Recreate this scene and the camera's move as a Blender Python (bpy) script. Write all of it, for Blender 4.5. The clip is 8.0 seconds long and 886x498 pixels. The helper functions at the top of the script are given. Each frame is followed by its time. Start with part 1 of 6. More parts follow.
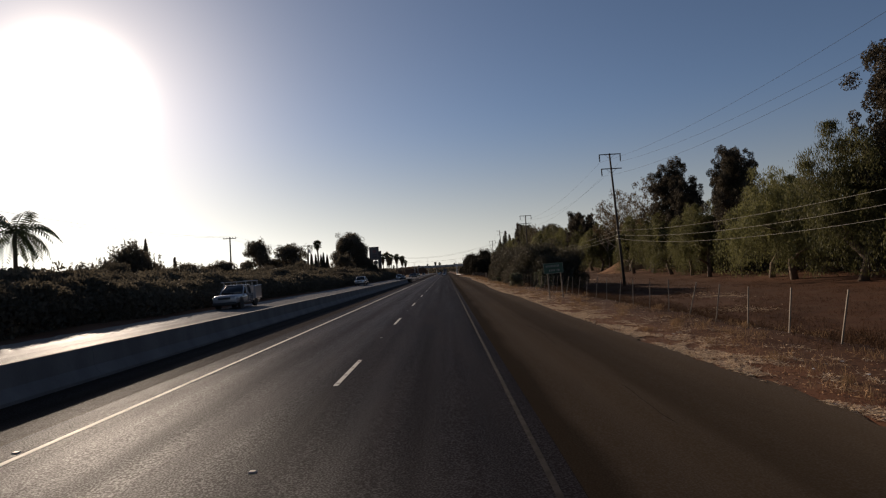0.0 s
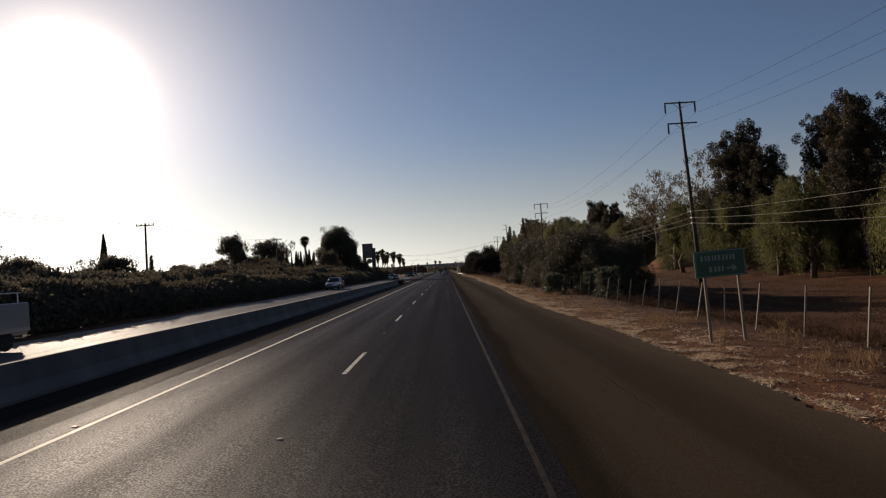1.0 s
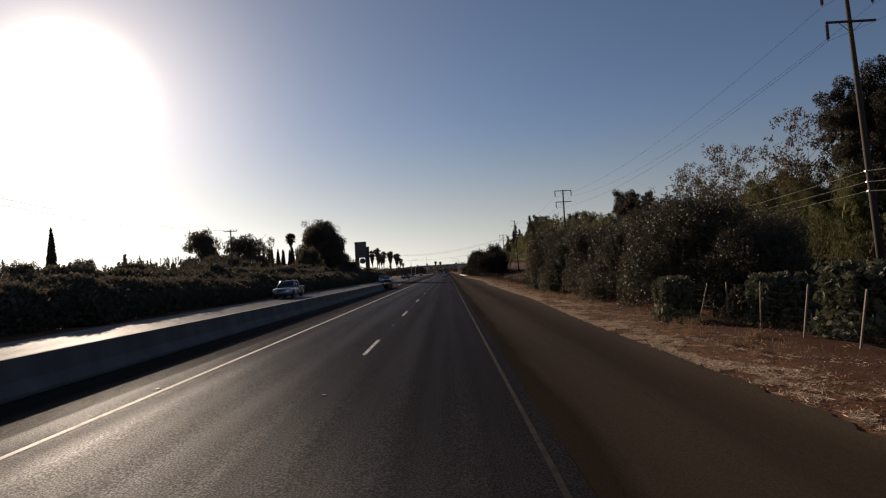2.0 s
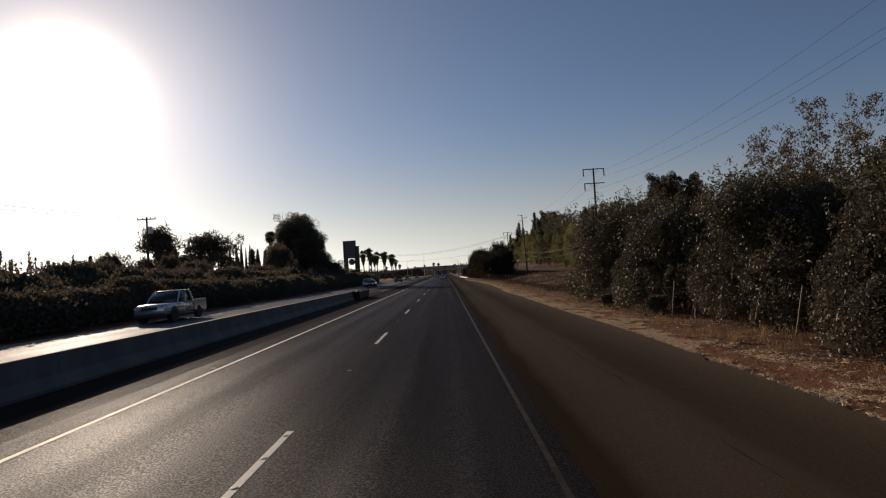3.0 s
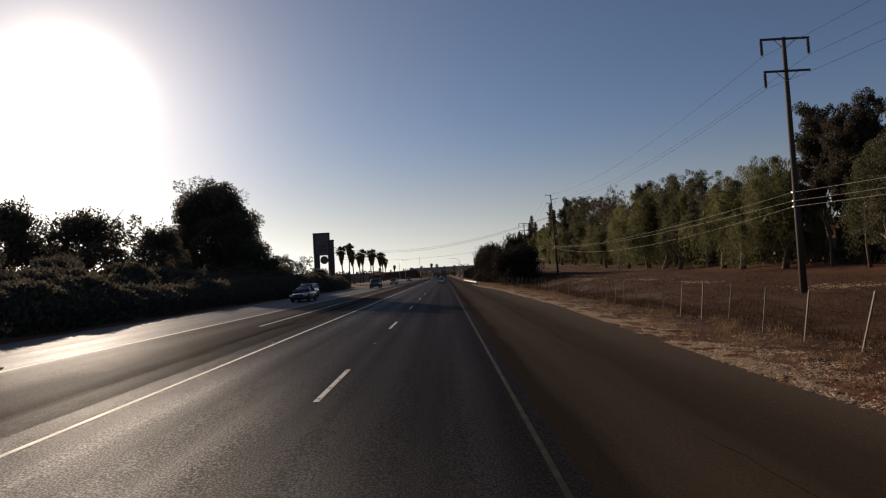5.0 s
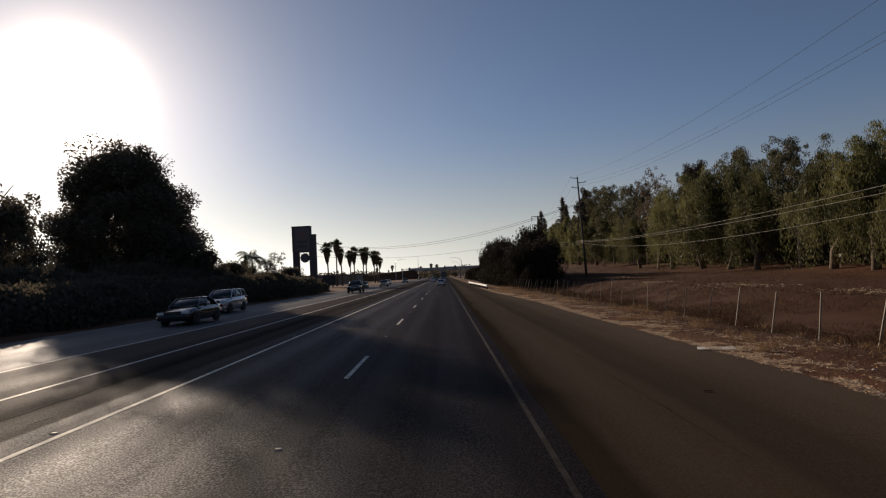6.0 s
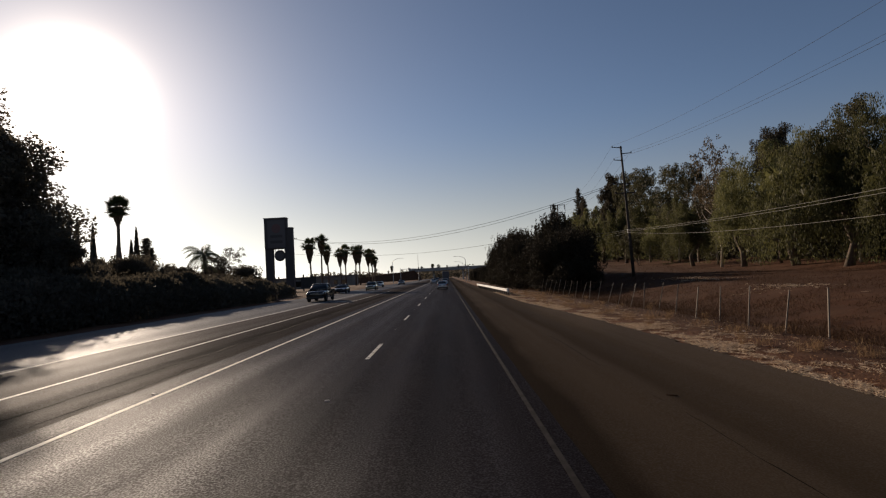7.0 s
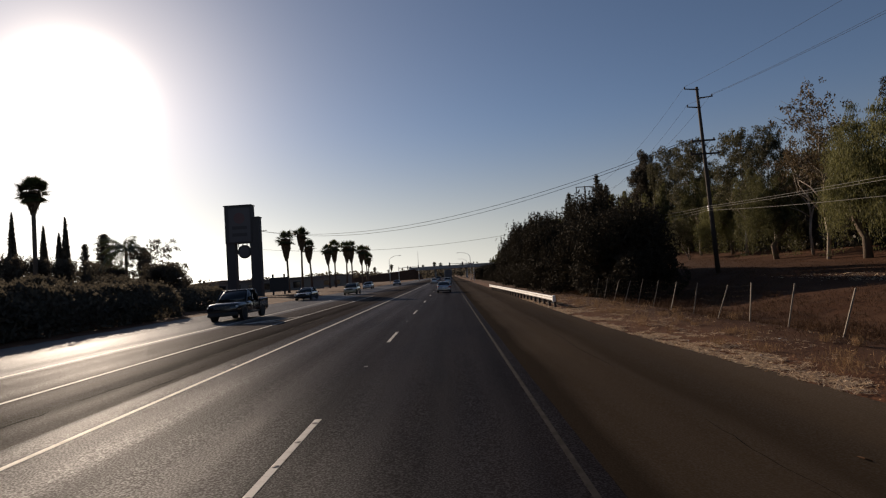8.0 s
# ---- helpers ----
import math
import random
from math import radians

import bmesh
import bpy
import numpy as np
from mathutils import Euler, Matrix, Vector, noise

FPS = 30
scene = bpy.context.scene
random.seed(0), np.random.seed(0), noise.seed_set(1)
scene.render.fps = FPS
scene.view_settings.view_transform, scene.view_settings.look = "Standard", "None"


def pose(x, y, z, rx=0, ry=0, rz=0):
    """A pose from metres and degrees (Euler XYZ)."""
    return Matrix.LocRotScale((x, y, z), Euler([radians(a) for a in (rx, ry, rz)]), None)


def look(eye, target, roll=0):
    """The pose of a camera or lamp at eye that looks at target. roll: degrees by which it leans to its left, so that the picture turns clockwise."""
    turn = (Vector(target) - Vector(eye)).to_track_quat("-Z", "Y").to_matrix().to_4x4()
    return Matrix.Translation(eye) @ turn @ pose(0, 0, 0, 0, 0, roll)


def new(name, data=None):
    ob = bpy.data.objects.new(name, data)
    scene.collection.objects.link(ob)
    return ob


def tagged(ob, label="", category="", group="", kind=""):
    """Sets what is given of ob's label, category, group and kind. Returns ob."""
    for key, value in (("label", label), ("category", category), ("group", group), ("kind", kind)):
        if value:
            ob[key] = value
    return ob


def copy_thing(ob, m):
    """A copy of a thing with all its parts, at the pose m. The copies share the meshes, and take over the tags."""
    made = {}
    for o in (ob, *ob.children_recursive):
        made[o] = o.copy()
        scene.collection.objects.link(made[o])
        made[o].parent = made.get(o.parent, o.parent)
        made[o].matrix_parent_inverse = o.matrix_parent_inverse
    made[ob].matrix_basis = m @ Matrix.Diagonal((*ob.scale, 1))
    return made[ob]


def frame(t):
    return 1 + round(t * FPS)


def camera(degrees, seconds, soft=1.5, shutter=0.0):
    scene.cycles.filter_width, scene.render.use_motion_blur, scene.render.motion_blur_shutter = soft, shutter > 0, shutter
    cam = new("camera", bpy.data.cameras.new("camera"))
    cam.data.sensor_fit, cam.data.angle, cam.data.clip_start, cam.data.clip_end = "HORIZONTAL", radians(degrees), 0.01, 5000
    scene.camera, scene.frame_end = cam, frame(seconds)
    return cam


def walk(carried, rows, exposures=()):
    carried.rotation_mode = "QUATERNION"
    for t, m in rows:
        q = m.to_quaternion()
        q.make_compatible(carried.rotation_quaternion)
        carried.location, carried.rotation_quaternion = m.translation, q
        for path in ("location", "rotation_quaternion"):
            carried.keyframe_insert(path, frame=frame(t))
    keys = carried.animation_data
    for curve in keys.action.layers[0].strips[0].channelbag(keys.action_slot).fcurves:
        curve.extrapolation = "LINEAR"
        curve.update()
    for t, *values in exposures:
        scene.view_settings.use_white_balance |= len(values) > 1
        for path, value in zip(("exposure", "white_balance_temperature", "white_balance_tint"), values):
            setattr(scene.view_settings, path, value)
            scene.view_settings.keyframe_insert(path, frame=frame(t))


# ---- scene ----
cam = camera(74.6, 8.0, 1.2)
PATH = [
    (0, (2.574, -0.559, 2.391), (2.568, 1.44, 2.466), -3.3),
    (0.5, (2.636, 13.429, 2.38), (2.63, 15.428, 2.457), -3.8),
    (1, (2.662, 27.257, 2.408), (2.654, 29.256, 2.479), -3.4),
    (1.5, (2.597, 40.633, 2.325), (2.587, 42.632, 2.399), -3.2),
    (3, (2.521, 80.15, 2.283), (2.517, 82.148, 2.364), -3.5),
    (3.5, (2.533, 93.154, 2.266), (2.531, 95.151, 2.36), -4.3),
    (4, (2.54, 106.432, 2.256), (2.538, 108.431, 2.342), -4.0),
    (4.5, (2.559, 119.77, 2.218), (2.557, 121.768, 2.305), -3.5),
    (6, (2.391, 159.721, 2.266), (2.39, 161.719, 2.356), -2.9),
    (6.5, (2.389, 172.982, 2.218), (2.384, 174.979, 2.316), -2.8),
    (7, (2.373, 186.015, 2.222), (2.365, 188.013, 2.315), -3.1),
    (7.5, (2.334, 198.742, 2.181), (2.324, 200.74, 2.269), -3.1),
    (8, (2.306, 211.147, 2.247), (2.29, 213.145, 2.336), -3.6),
]
walk(cam, [(t, look(*row)) for t, *row in PATH], [(0, 0.0, 7550, 16), (8, 0.0, 7550, 16)])

# ---- light: a low sun ahead to the left, clear hazy sky ----
SUN_AZ, SUN_EL = radians(32.5), radians(16.1)
SUN = Vector((-math.sin(SUN_AZ) * math.cos(SUN_EL), math.cos(SUN_AZ) * math.cos(SUN_EL), math.sin(SUN_EL)))


def make_light():
    world = bpy.data.worlds.new("sky")
    scene.world = world
    world.use_nodes = True
    nt = world.node_tree
    nt.nodes.clear()
    out = nt.nodes.new("ShaderNodeOutputWorld")
    bg = nt.nodes.new("ShaderNodeBackground")
    sky = nt.nodes.new("ShaderNodeTexSky")
    sky.sky_type, sky.sun_disc = "NISHITA", False
    sky.sun_elevation, sky.sun_rotation = SUN_EL, -SUN_AZ
    sky.altitude, sky.air_density, sky.dust_density, sky.ozone_density = 200, 0.75, 0.3, 3.0
    bg.inputs["Strength"].default_value = 0.075
    # dust-laden air low down: the sky pales to grey towards the horizon
    co = nt.nodes.new("ShaderNodeTexCoord")
    part_z = nt.nodes.new("ShaderNodeSeparateXYZ")
    nt.links.new(co.outputs["Generated"], part_z.inputs[0])
    low = nt.nodes.new("ShaderNodeMapRange")
    low.interpolation_type = "SMOOTHERSTEP"
    for key, v in (("From Min", -0.02), ("From Max", 0.3), ("To Min", 0.85), ("To Max", 0.0)):
        low.inputs[key].default_value = v
    nt.links.new(part_z.outputs["Z"], low.inputs["Value"])
    grey = nt.nodes.new("ShaderNodeRGBToBW")
    nt.links.new(sky.outputs[0], grey.inputs[0])
    pale = nt.nodes.new("ShaderNodeVectorMath")
    pale.operation = "SCALE"
    pale.inputs[0].default_value = (1.02, 1.13, 1.16)
    nt.links.new(grey.outputs[0], pale.inputs["Scale"])
    air = nt.nodes.new("ShaderNodeMix")
    air.data_type = "RGBA"
    nt.links.new(low.outputs["Result"], air.inputs["Factor"])
    nt.links.new(sky.outputs[0], air.inputs["A"])
    nt.links.new(pale.outputs[0], air.inputs["B"])
    nt.links.new(air.outputs["Result"], bg.inputs["Color"])
    # the sun's aureole in the haze, round the sun's own direction
    dot = nt.nodes.new("ShaderNodeVectorMath")
    dot.operation = "DOT_PRODUCT"
    dot.inputs[1].default_value = SUN
    nt.links.new(co.outputs["Generated"], dot.inputs[0])
    clampn = nt.nodes.new("ShaderNodeMath")
    clampn.operation, clampn.inputs[1].default_value = "MAXIMUM", 0.0
    nt.links.new(dot.outputs["Value"], clampn.inputs[0])
    total = None
    for power, gain in AUREOLE:
        p = nt.nodes.new("ShaderNodeMath")
        p.operation, p.inputs[1].default_value = "POWER", power
        nt.links.new(clampn.outputs[0], p.inputs[0])
        m = nt.nodes.new("ShaderNodeMath")
        m.operation, m.inputs[1].default_value = "MULTIPLY", gain
        nt.links.new(p.outputs[0], m.inputs[0])
        if total is None:
            total = m
        else:
            a = nt.nodes.new("ShaderNodeMath")
            a.operation = "ADD"
            nt.links.new(total.outputs[0], a.inputs[0])
            nt.links.new(m.outputs[0], a.inputs[1])
            total = a
    glow = nt.nodes.new("ShaderNodeBackground")
    glow.inputs["Color"].default_value = (1.0, 0.93, 0.82, 1)
    nt.links.new(total.outputs[0], glow.inputs["Strength"])
    add = nt.nodes.new("ShaderNodeAddShader")
    nt.links.new(bg.outputs[0], add.inputs[0])
    nt.links.new(glow.outputs[0], add.inputs[1])
    nt.links.new(add.outputs[0], out.inputs[0])
    lamp = bpy.data.lights.new("sun", "SUN")
    lamp.energy, lamp.angle, lamp.color = 4.4, radians(0.53), (1.0, 0.88, 0.74)
    ob = new("sun", lamp)
    ob.matrix_world = look(SUN * 400, (0, 0, 0))


AUREOLE = ((560, 4.5), (60, 0.42), (10, 0.07))
make_light()


# ---- materials ----
def material(name, color, rough=0.6, metal=0.0, vary=0.25, scale=4.0, fine=60.0, bump=0.0, second=None, mix_scale=0.6, spec=0.5,
             island=0.0, objrand=0.0, translucent=0.0, stretch=(1, 1, 1), coat=0.0, rough_vary=0.1, mix_at=0.5, matte=0.0, pit=1.0, bands=()):
    """A surface with broad stains and fine grain; second: a second colour in patches."""
    m = bpy.data.materials.new(name)
    m.use_nodes = True
    nt = m.node_tree
    n, ln = nt.nodes, nt.links
    bsdf = n["Principled BSDF"]
    co = n.new("ShaderNodeTexCoord")
    mp = n.new("ShaderNodeMapping")
    mp.inputs["Scale"].default_value = stretch
    ln.new(co.outputs["Object"], mp.inputs["Vector"])

    def noise_tex(s, detail=4):
        t = n.new("ShaderNodeTexNoise")
        t.inputs["Scale"].default_value, t.inputs["Detail"].default_value = s, detail
        ln.new(mp.outputs[0], t.inputs["Vector"])
        return t

    def math_node(op, a, b):
        t = n.new("ShaderNodeMath")
        t.operation = op
        for i, v in enumerate((a, b)):
            if isinstance(v, (int, float)):
                t.inputs[i].default_value = v
            else:
                ln.new(v, t.inputs[i])
        return t.outputs[0]

    broad, grain = noise_tex(scale), noise_tex(fine, 2)
    pits = n.new("ShaderNodeTexNoise")
    pits.inputs["Scale"].default_value, pits.inputs["Detail"].default_value = fine * pit, 7
    ln.new(co.outputs["Object"], pits.inputs["Vector"])
    amount = math_node("ADD", math_node("MULTIPLY", math_node("SUBTRACT", broad.outputs["Fac"], 0.5), 2.2 * vary),
                       math_node("MULTIPLY", math_node("SUBTRACT", grain.outputs["Fac"], 0.5), 1.8 * vary))
    if island:
        g = n.new("ShaderNodeNewGeometry")
        amount = math_node("ADD", amount, math_node("MULTIPLY", math_node("SUBTRACT", g.outputs["Random Per Island"], 0.5), island))
    if objrand:
        o = n.new("ShaderNodeObjectInfo")
        amount = math_node("ADD", amount, math_node("MULTIPLY", math_node("SUBTRACT", o.outputs["Random"], 0.5), objrand))
    value = math_node("MAXIMUM", math_node("ADD", amount, 1.0), 0.15)
    if bands:  # lengthwise tone strips: (x, tone); some put glare and reflections into the colour
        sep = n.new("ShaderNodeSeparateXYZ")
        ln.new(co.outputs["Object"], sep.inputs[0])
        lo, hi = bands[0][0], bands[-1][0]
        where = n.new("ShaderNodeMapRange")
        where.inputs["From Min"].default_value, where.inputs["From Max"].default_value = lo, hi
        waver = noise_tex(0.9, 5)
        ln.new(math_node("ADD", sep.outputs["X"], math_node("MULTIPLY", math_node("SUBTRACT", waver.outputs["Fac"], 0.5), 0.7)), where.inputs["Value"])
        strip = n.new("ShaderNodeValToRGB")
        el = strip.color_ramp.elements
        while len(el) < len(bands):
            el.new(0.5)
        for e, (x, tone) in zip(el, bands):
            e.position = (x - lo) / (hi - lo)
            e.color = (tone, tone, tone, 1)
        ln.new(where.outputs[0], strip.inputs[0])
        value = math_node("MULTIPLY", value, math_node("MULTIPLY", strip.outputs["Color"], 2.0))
    rgb = n.new("ShaderNodeMix")
    rgb.data_type = "RGBA"
    rgb.inputs["A"].default_value = (*color, 1)
    rgb.inputs["B"].default_value = (*(second or color), 1)
    if second:
        patch = noise_tex(mix_scale, 6)
        ramp = n.new("ShaderNodeMapRange")
        ramp.inputs["From Min"].default_value, ramp.inputs["From Max"].default_value = mix_at - 0.08, mix_at + 0.08
        ln.new(patch.outputs["Fac"], ramp.inputs["Value"])
        ln.new(ramp.outputs["Result"], rgb.inputs["Factor"])
    else:
        rgb.inputs["Factor"].default_value = 0
    scaled = n.new("ShaderNodeVectorMath")
    scaled.operation = "SCALE"
    ln.new(rgb.outputs["Result"], scaled.inputs[0])
    ln.new(value, scaled.inputs["Scale"])
    ln.new(scaled.outputs[0], bsdf.inputs["Base Color"])
    ln.new(math_node("ADD", math_node("MULTIPLY", math_node("SUBTRACT", broad.outputs["Fac"], 0.5), 2 * rough_vary), rough), bsdf.inputs["Roughness"])
    bsdf.inputs["Metallic"].default_value = metal
    bsdf.inputs["Specular IOR Level"].default_value = spec
    bsdf.inputs["Coat Weight"].default_value = coat
    if bump:
        b = n.new("ShaderNodeBump")
        b.inputs["Strength"].default_value, b.inputs["Distance"].default_value = bump, 0.02
        ln.new(pits.outputs["Fac"], b.inputs["Height"])
        ln.new(b.outputs[0], bsdf.inputs["Normal"])
    if matte:  # rough mineral surface: diffuse with a thin constant gloss
        df = n.new("ShaderNodeBsdfDiffuse")
        gl = n.new("ShaderNodeBsdfGlossy")
        gl.inputs["Color"].default_value = (0.93, 0.96, 1.0, 1)
        ln.new(scaled.outputs[0], df.inputs["Color"])
        ln.new(bsdf.inputs["Roughness"].links[0].from_socket, gl.inputs["Roughness"])
        if bump:
            ln.new(b.outputs[0], df.inputs["Normal"])
            ln.new(b.outputs[0], gl.inputs["Normal"])
        mx = n.new("ShaderNodeMixShader")
        lw = n.new("ShaderNodeLayerWeight")
        lw.inputs["Blend"].default_value = 0.5
        share = math_node("ADD", math_node("MULTIPLY", math_node("POWER", lw.outputs["Facing"], 8.0), 1.8 * matte), matte)
        stones = n.new("ShaderNodeTexNoise")  # worn stones and long polished streaks
        stones.inputs["Scale"].default_value, stones.inputs["Detail"].default_value = 38, 5
        ln.new(co.outputs["Object"], stones.inputs["Vector"])
        drawn = n.new("ShaderNodeMapping")
        drawn.inputs["Scale"].default_value = (1, 0.012, 1)
        ln.new(co.outputs["Object"], drawn.inputs["Vector"])
        streak = n.new("ShaderNodeTexNoise")
        streak.inputs["Scale"].default_value, streak.inputs["Detail"].default_value = 1.6, 4
        ln.new(drawn.outputs[0], streak.inputs["Vector"])
        for tex, lo, hi, a, z in ((stones, 0.44, 0.64, 0.5, 1.9), (streak, 0.36, 0.64, 0.84, 1.18)):
            span = n.new("ShaderNodeMapRange")
            for key, v in (("From Min", lo), ("From Max", hi), ("To Min", a), ("To Max", z)):
                span.inputs[key].default_value = v
            ln.new(tex.outputs["Fac"], span.inputs["Value"])
            share = math_node("MULTIPLY", share, span.outputs["Result"])
        if bands:  # gloss follows the strips: polished wheel tracks, glare-toned left lane, dull right lane
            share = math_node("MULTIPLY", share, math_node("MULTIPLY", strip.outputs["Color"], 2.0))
        ln.new(share, mx.inputs[0])
        ln.new(df.outputs[0], mx.inputs[1])
        ln.new(gl.outputs[0], mx.inputs[2])
        ln.new(mx.outputs[0], n["Material Output"].inputs["Surface"])
    if translucent:
        tr = n.new("ShaderNodeBsdfTranslucent")
        ln.new(scaled.outputs[0], tr.inputs["Color"])
        mx = n.new("ShaderNodeMixShader")
        mx.inputs[0].default_value = translucent
        ln.new(bsdf.outputs[0], mx.inputs[1])
        ln.new(tr.outputs[0], mx.inputs[2])
        ln.new(mx.outputs[0], n["Material Output"].inputs["Surface"])
    return m


# lane bands: worn wheel tracks, plus the left lane's sun glare as tone
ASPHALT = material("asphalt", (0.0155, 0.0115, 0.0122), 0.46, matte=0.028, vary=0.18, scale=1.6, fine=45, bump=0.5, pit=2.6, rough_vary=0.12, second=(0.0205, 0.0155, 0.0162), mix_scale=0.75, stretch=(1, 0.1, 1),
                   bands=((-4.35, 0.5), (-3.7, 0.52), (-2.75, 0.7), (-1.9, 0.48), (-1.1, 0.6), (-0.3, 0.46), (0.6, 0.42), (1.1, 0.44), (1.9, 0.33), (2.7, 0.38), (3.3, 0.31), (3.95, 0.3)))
# shoulder bands: dark inner strip; outer edge raised to imitate a windscreen reflection
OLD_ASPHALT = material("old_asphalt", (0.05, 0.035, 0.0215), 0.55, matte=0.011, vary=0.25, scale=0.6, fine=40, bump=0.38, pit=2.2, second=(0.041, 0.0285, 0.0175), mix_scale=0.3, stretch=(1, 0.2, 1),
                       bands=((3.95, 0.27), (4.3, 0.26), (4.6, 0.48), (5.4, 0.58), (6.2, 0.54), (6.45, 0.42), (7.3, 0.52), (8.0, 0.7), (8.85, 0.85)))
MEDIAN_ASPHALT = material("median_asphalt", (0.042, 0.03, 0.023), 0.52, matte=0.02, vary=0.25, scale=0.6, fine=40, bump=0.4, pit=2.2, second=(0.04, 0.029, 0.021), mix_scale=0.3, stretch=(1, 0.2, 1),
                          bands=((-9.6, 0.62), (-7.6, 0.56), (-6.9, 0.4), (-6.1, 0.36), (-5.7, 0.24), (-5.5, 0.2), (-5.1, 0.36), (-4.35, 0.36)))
POLISHED = material("worn_pale_asphalt", (0.1, 0.095, 0.091), 0.52, matte=0.043, vary=0.2, scale=1.2, fine=45, bump=0.4, pit=2.0, rough_vary=0.1, second=(0.085, 0.08, 0.077), mix_scale=0.6, stretch=(1, 0.06, 1))
CRACK = material("crack_filler", (0.008, 0.007, 0.006), 0.9, vary=0.2, spec=0.02)
PAINT = material("road_paint", (0.5, 0.48, 0.44), 0.7, spec=0.2, vary=0.2, scale=3, fine=25, second=(0.4, 0.37, 0.33), mix_scale=5, mix_at=0.62)
WORN_PAINT = material("worn_road_paint", (0.027, 0.024, 0.024), 0.8, spec=0.05, vary=0.3, scale=2, fine=20, second=(0.015, 0.013, 0.013), mix_scale=4, mix_at=0.5)
WORN_BUTTON = material("worn_button", (0.3, 0.28, 0.26), 0.6, vary=0.25, scale=8, second=(0.15, 0.13, 0.12), mix_scale=6)
CREAM_PAINT = material("cream_road_paint", (0.66, 0.62, 0.53), 0.7, spec=0.2, vary=0.15, scale=2, fine=25, second=(0.5, 0.45, 0.37), mix_scale=4, mix_at=0.62)
DIRT = material("dirt", (0.092, 0.039, 0.02), 0.95, vary=0.34, scale=0.9, fine=14, bump=0.8, pit=1.5, second=(0.1, 0.047, 0.026), mix_scale=0.5, spec=0.1,
                bands=((-20, 0.5), (8.5, 0.6), (8.8, 0.75), (10.3, 0.7), (11.4, 0.5), (13.5, 0.37), (22, 0.38), (44, 0.4), (52, 0.6), (70, 0.6)))
MOUND = material("orange_earth", (0.2, 0.105, 0.055), 0.95, vary=0.3, scale=0.9, fine=10, bump=0.6, pit=1.5, second=(0.15, 0.075, 0.04), mix_scale=0.6, spec=0.1)
STRAW = material("straw", (0.6, 0.46, 0.32), 0.85, vary=0.2, island=0.7, spec=0.2, translucent=0.2)
TUFT = material("dead_grass", (0.3, 0.19, 0.105), 0.9, vary=0.2, island=0.8, spec=0.1, translucent=0.25)
LITTER_CARD = material("pale_card", (0.62, 0.58, 0.52), 0.85, vary=0.2, scale=6, fine=40, second=(0.45, 0.4, 0.34), mix_scale=5)
BRUSH = material("dead_brush", (0.085, 0.046, 0.026), 0.9, vary=0.2, island=0.9, spec=0.1, translucent=0.15)
FIELD_GRASS = material("field_grass", (0.085, 0.042, 0.023), 0.9, vary=0.2, island=0.5, spec=0.05, translucent=0.2)
LITTER = material("leaf_litter", (0.33, 0.19, 0.1), 0.9, vary=0.2, island=0.8, spec=0.2)
CONCRETE = material("concrete", (0.15, 0.138, 0.134), 0.85, vary=0.18, scale=1.2, fine=30, bump=0.2, second=(0.11, 0.1, 0.097), mix_scale=0.7, stretch=(1, 1, 0.4))
BRIDGE_CONCRETE = material("bridge_concrete", (0.32, 0.31, 0.3), 0.85, vary=0.15, scale=0.6, fine=10)
BARK = material("bark", (0.12, 0.085, 0.06), 0.9, vary=0.35, scale=3, fine=18, bump=0.6, stretch=(1, 1, 0.3))
PALE_BARK = material("pale_bark", (0.42, 0.36, 0.29), 0.85, vary=0.3, scale=1.5, fine=14, bump=0.4, second=(0.22, 0.17, 0.13), mix_scale=1.2, stretch=(1, 1, 0.35))
POLE_WOOD = material("pole_wood", (0.05, 0.036, 0.028), 0.85, vary=0.3, scale=2, fine=25, bump=0.4, stretch=(1, 1, 0.1))
PEPPER = material("pepper_leaves", (0.122, 0.12, 0.05), 0.6, vary=0.35, scale=0.3, island=0.6, objrand=0.7, translucent=0.42, spec=0.15)
DARK_LEAF = material("dark_gum_leaves", (0.068, 0.056, 0.038), 0.6, vary=0.2, scale=0.3, island=0.6, translucent=0.25, spec=0.12)
EUCALYPT = material("eucalyptus_leaves", (0.09, 0.084, 0.046), 0.6, vary=0.2, scale=0.3, island=0.7, objrand=0.4, translucent=0.35, spec=0.15)
DRY_LEAF = material("dry_leaves", (0.11, 0.08, 0.045), 0.7, vary=0.2, island=0.8, translucent=0.3, spec=0.2)
SHRUB = material("shrub_leaves", (0.074, 0.064, 0.041), 0.5, vary=0.4, scale=0.4, island=0.6, translucent=0.25, spec=0.22)
# far verge shrubs: darker leaves, with their shaded near side in the colour
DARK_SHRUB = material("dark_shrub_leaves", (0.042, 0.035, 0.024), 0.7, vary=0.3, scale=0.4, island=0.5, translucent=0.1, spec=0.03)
HEDGE = material("hedge_leaves", (0.105, 0.092, 0.07), 0.7, vary=0.2, scale=0.4, island=0.25, objrand=0.3, translucent=0.4, spec=0.04)
PALM = material("palm_fronds", (0.07, 0.085, 0.035), 0.5, vary=0.2, island=0.6, translucent=0.25, spec=0.4)
SKIRT = material("dead_fronds", (0.17, 0.12, 0.075), 0.9, vary=0.25, island=0.7, spec=0.2)
STEEL = material("galvanised_steel", (0.5, 0.5, 0.5), 0.42, metal=0.9, vary=0.15, scale=3)
FENCE_WIRE = material("fence_wire", (0.07, 0.055, 0.045), 0.8, vary=0.2, spec=0.1)
POST_STEEL = material("fence_steel", (0.2, 0.155, 0.115), 0.7, vary=0.25, scale=6)
WIRE = material("cable", (0.03, 0.03, 0.032), 0.8, vary=0.05, spec=0.1)
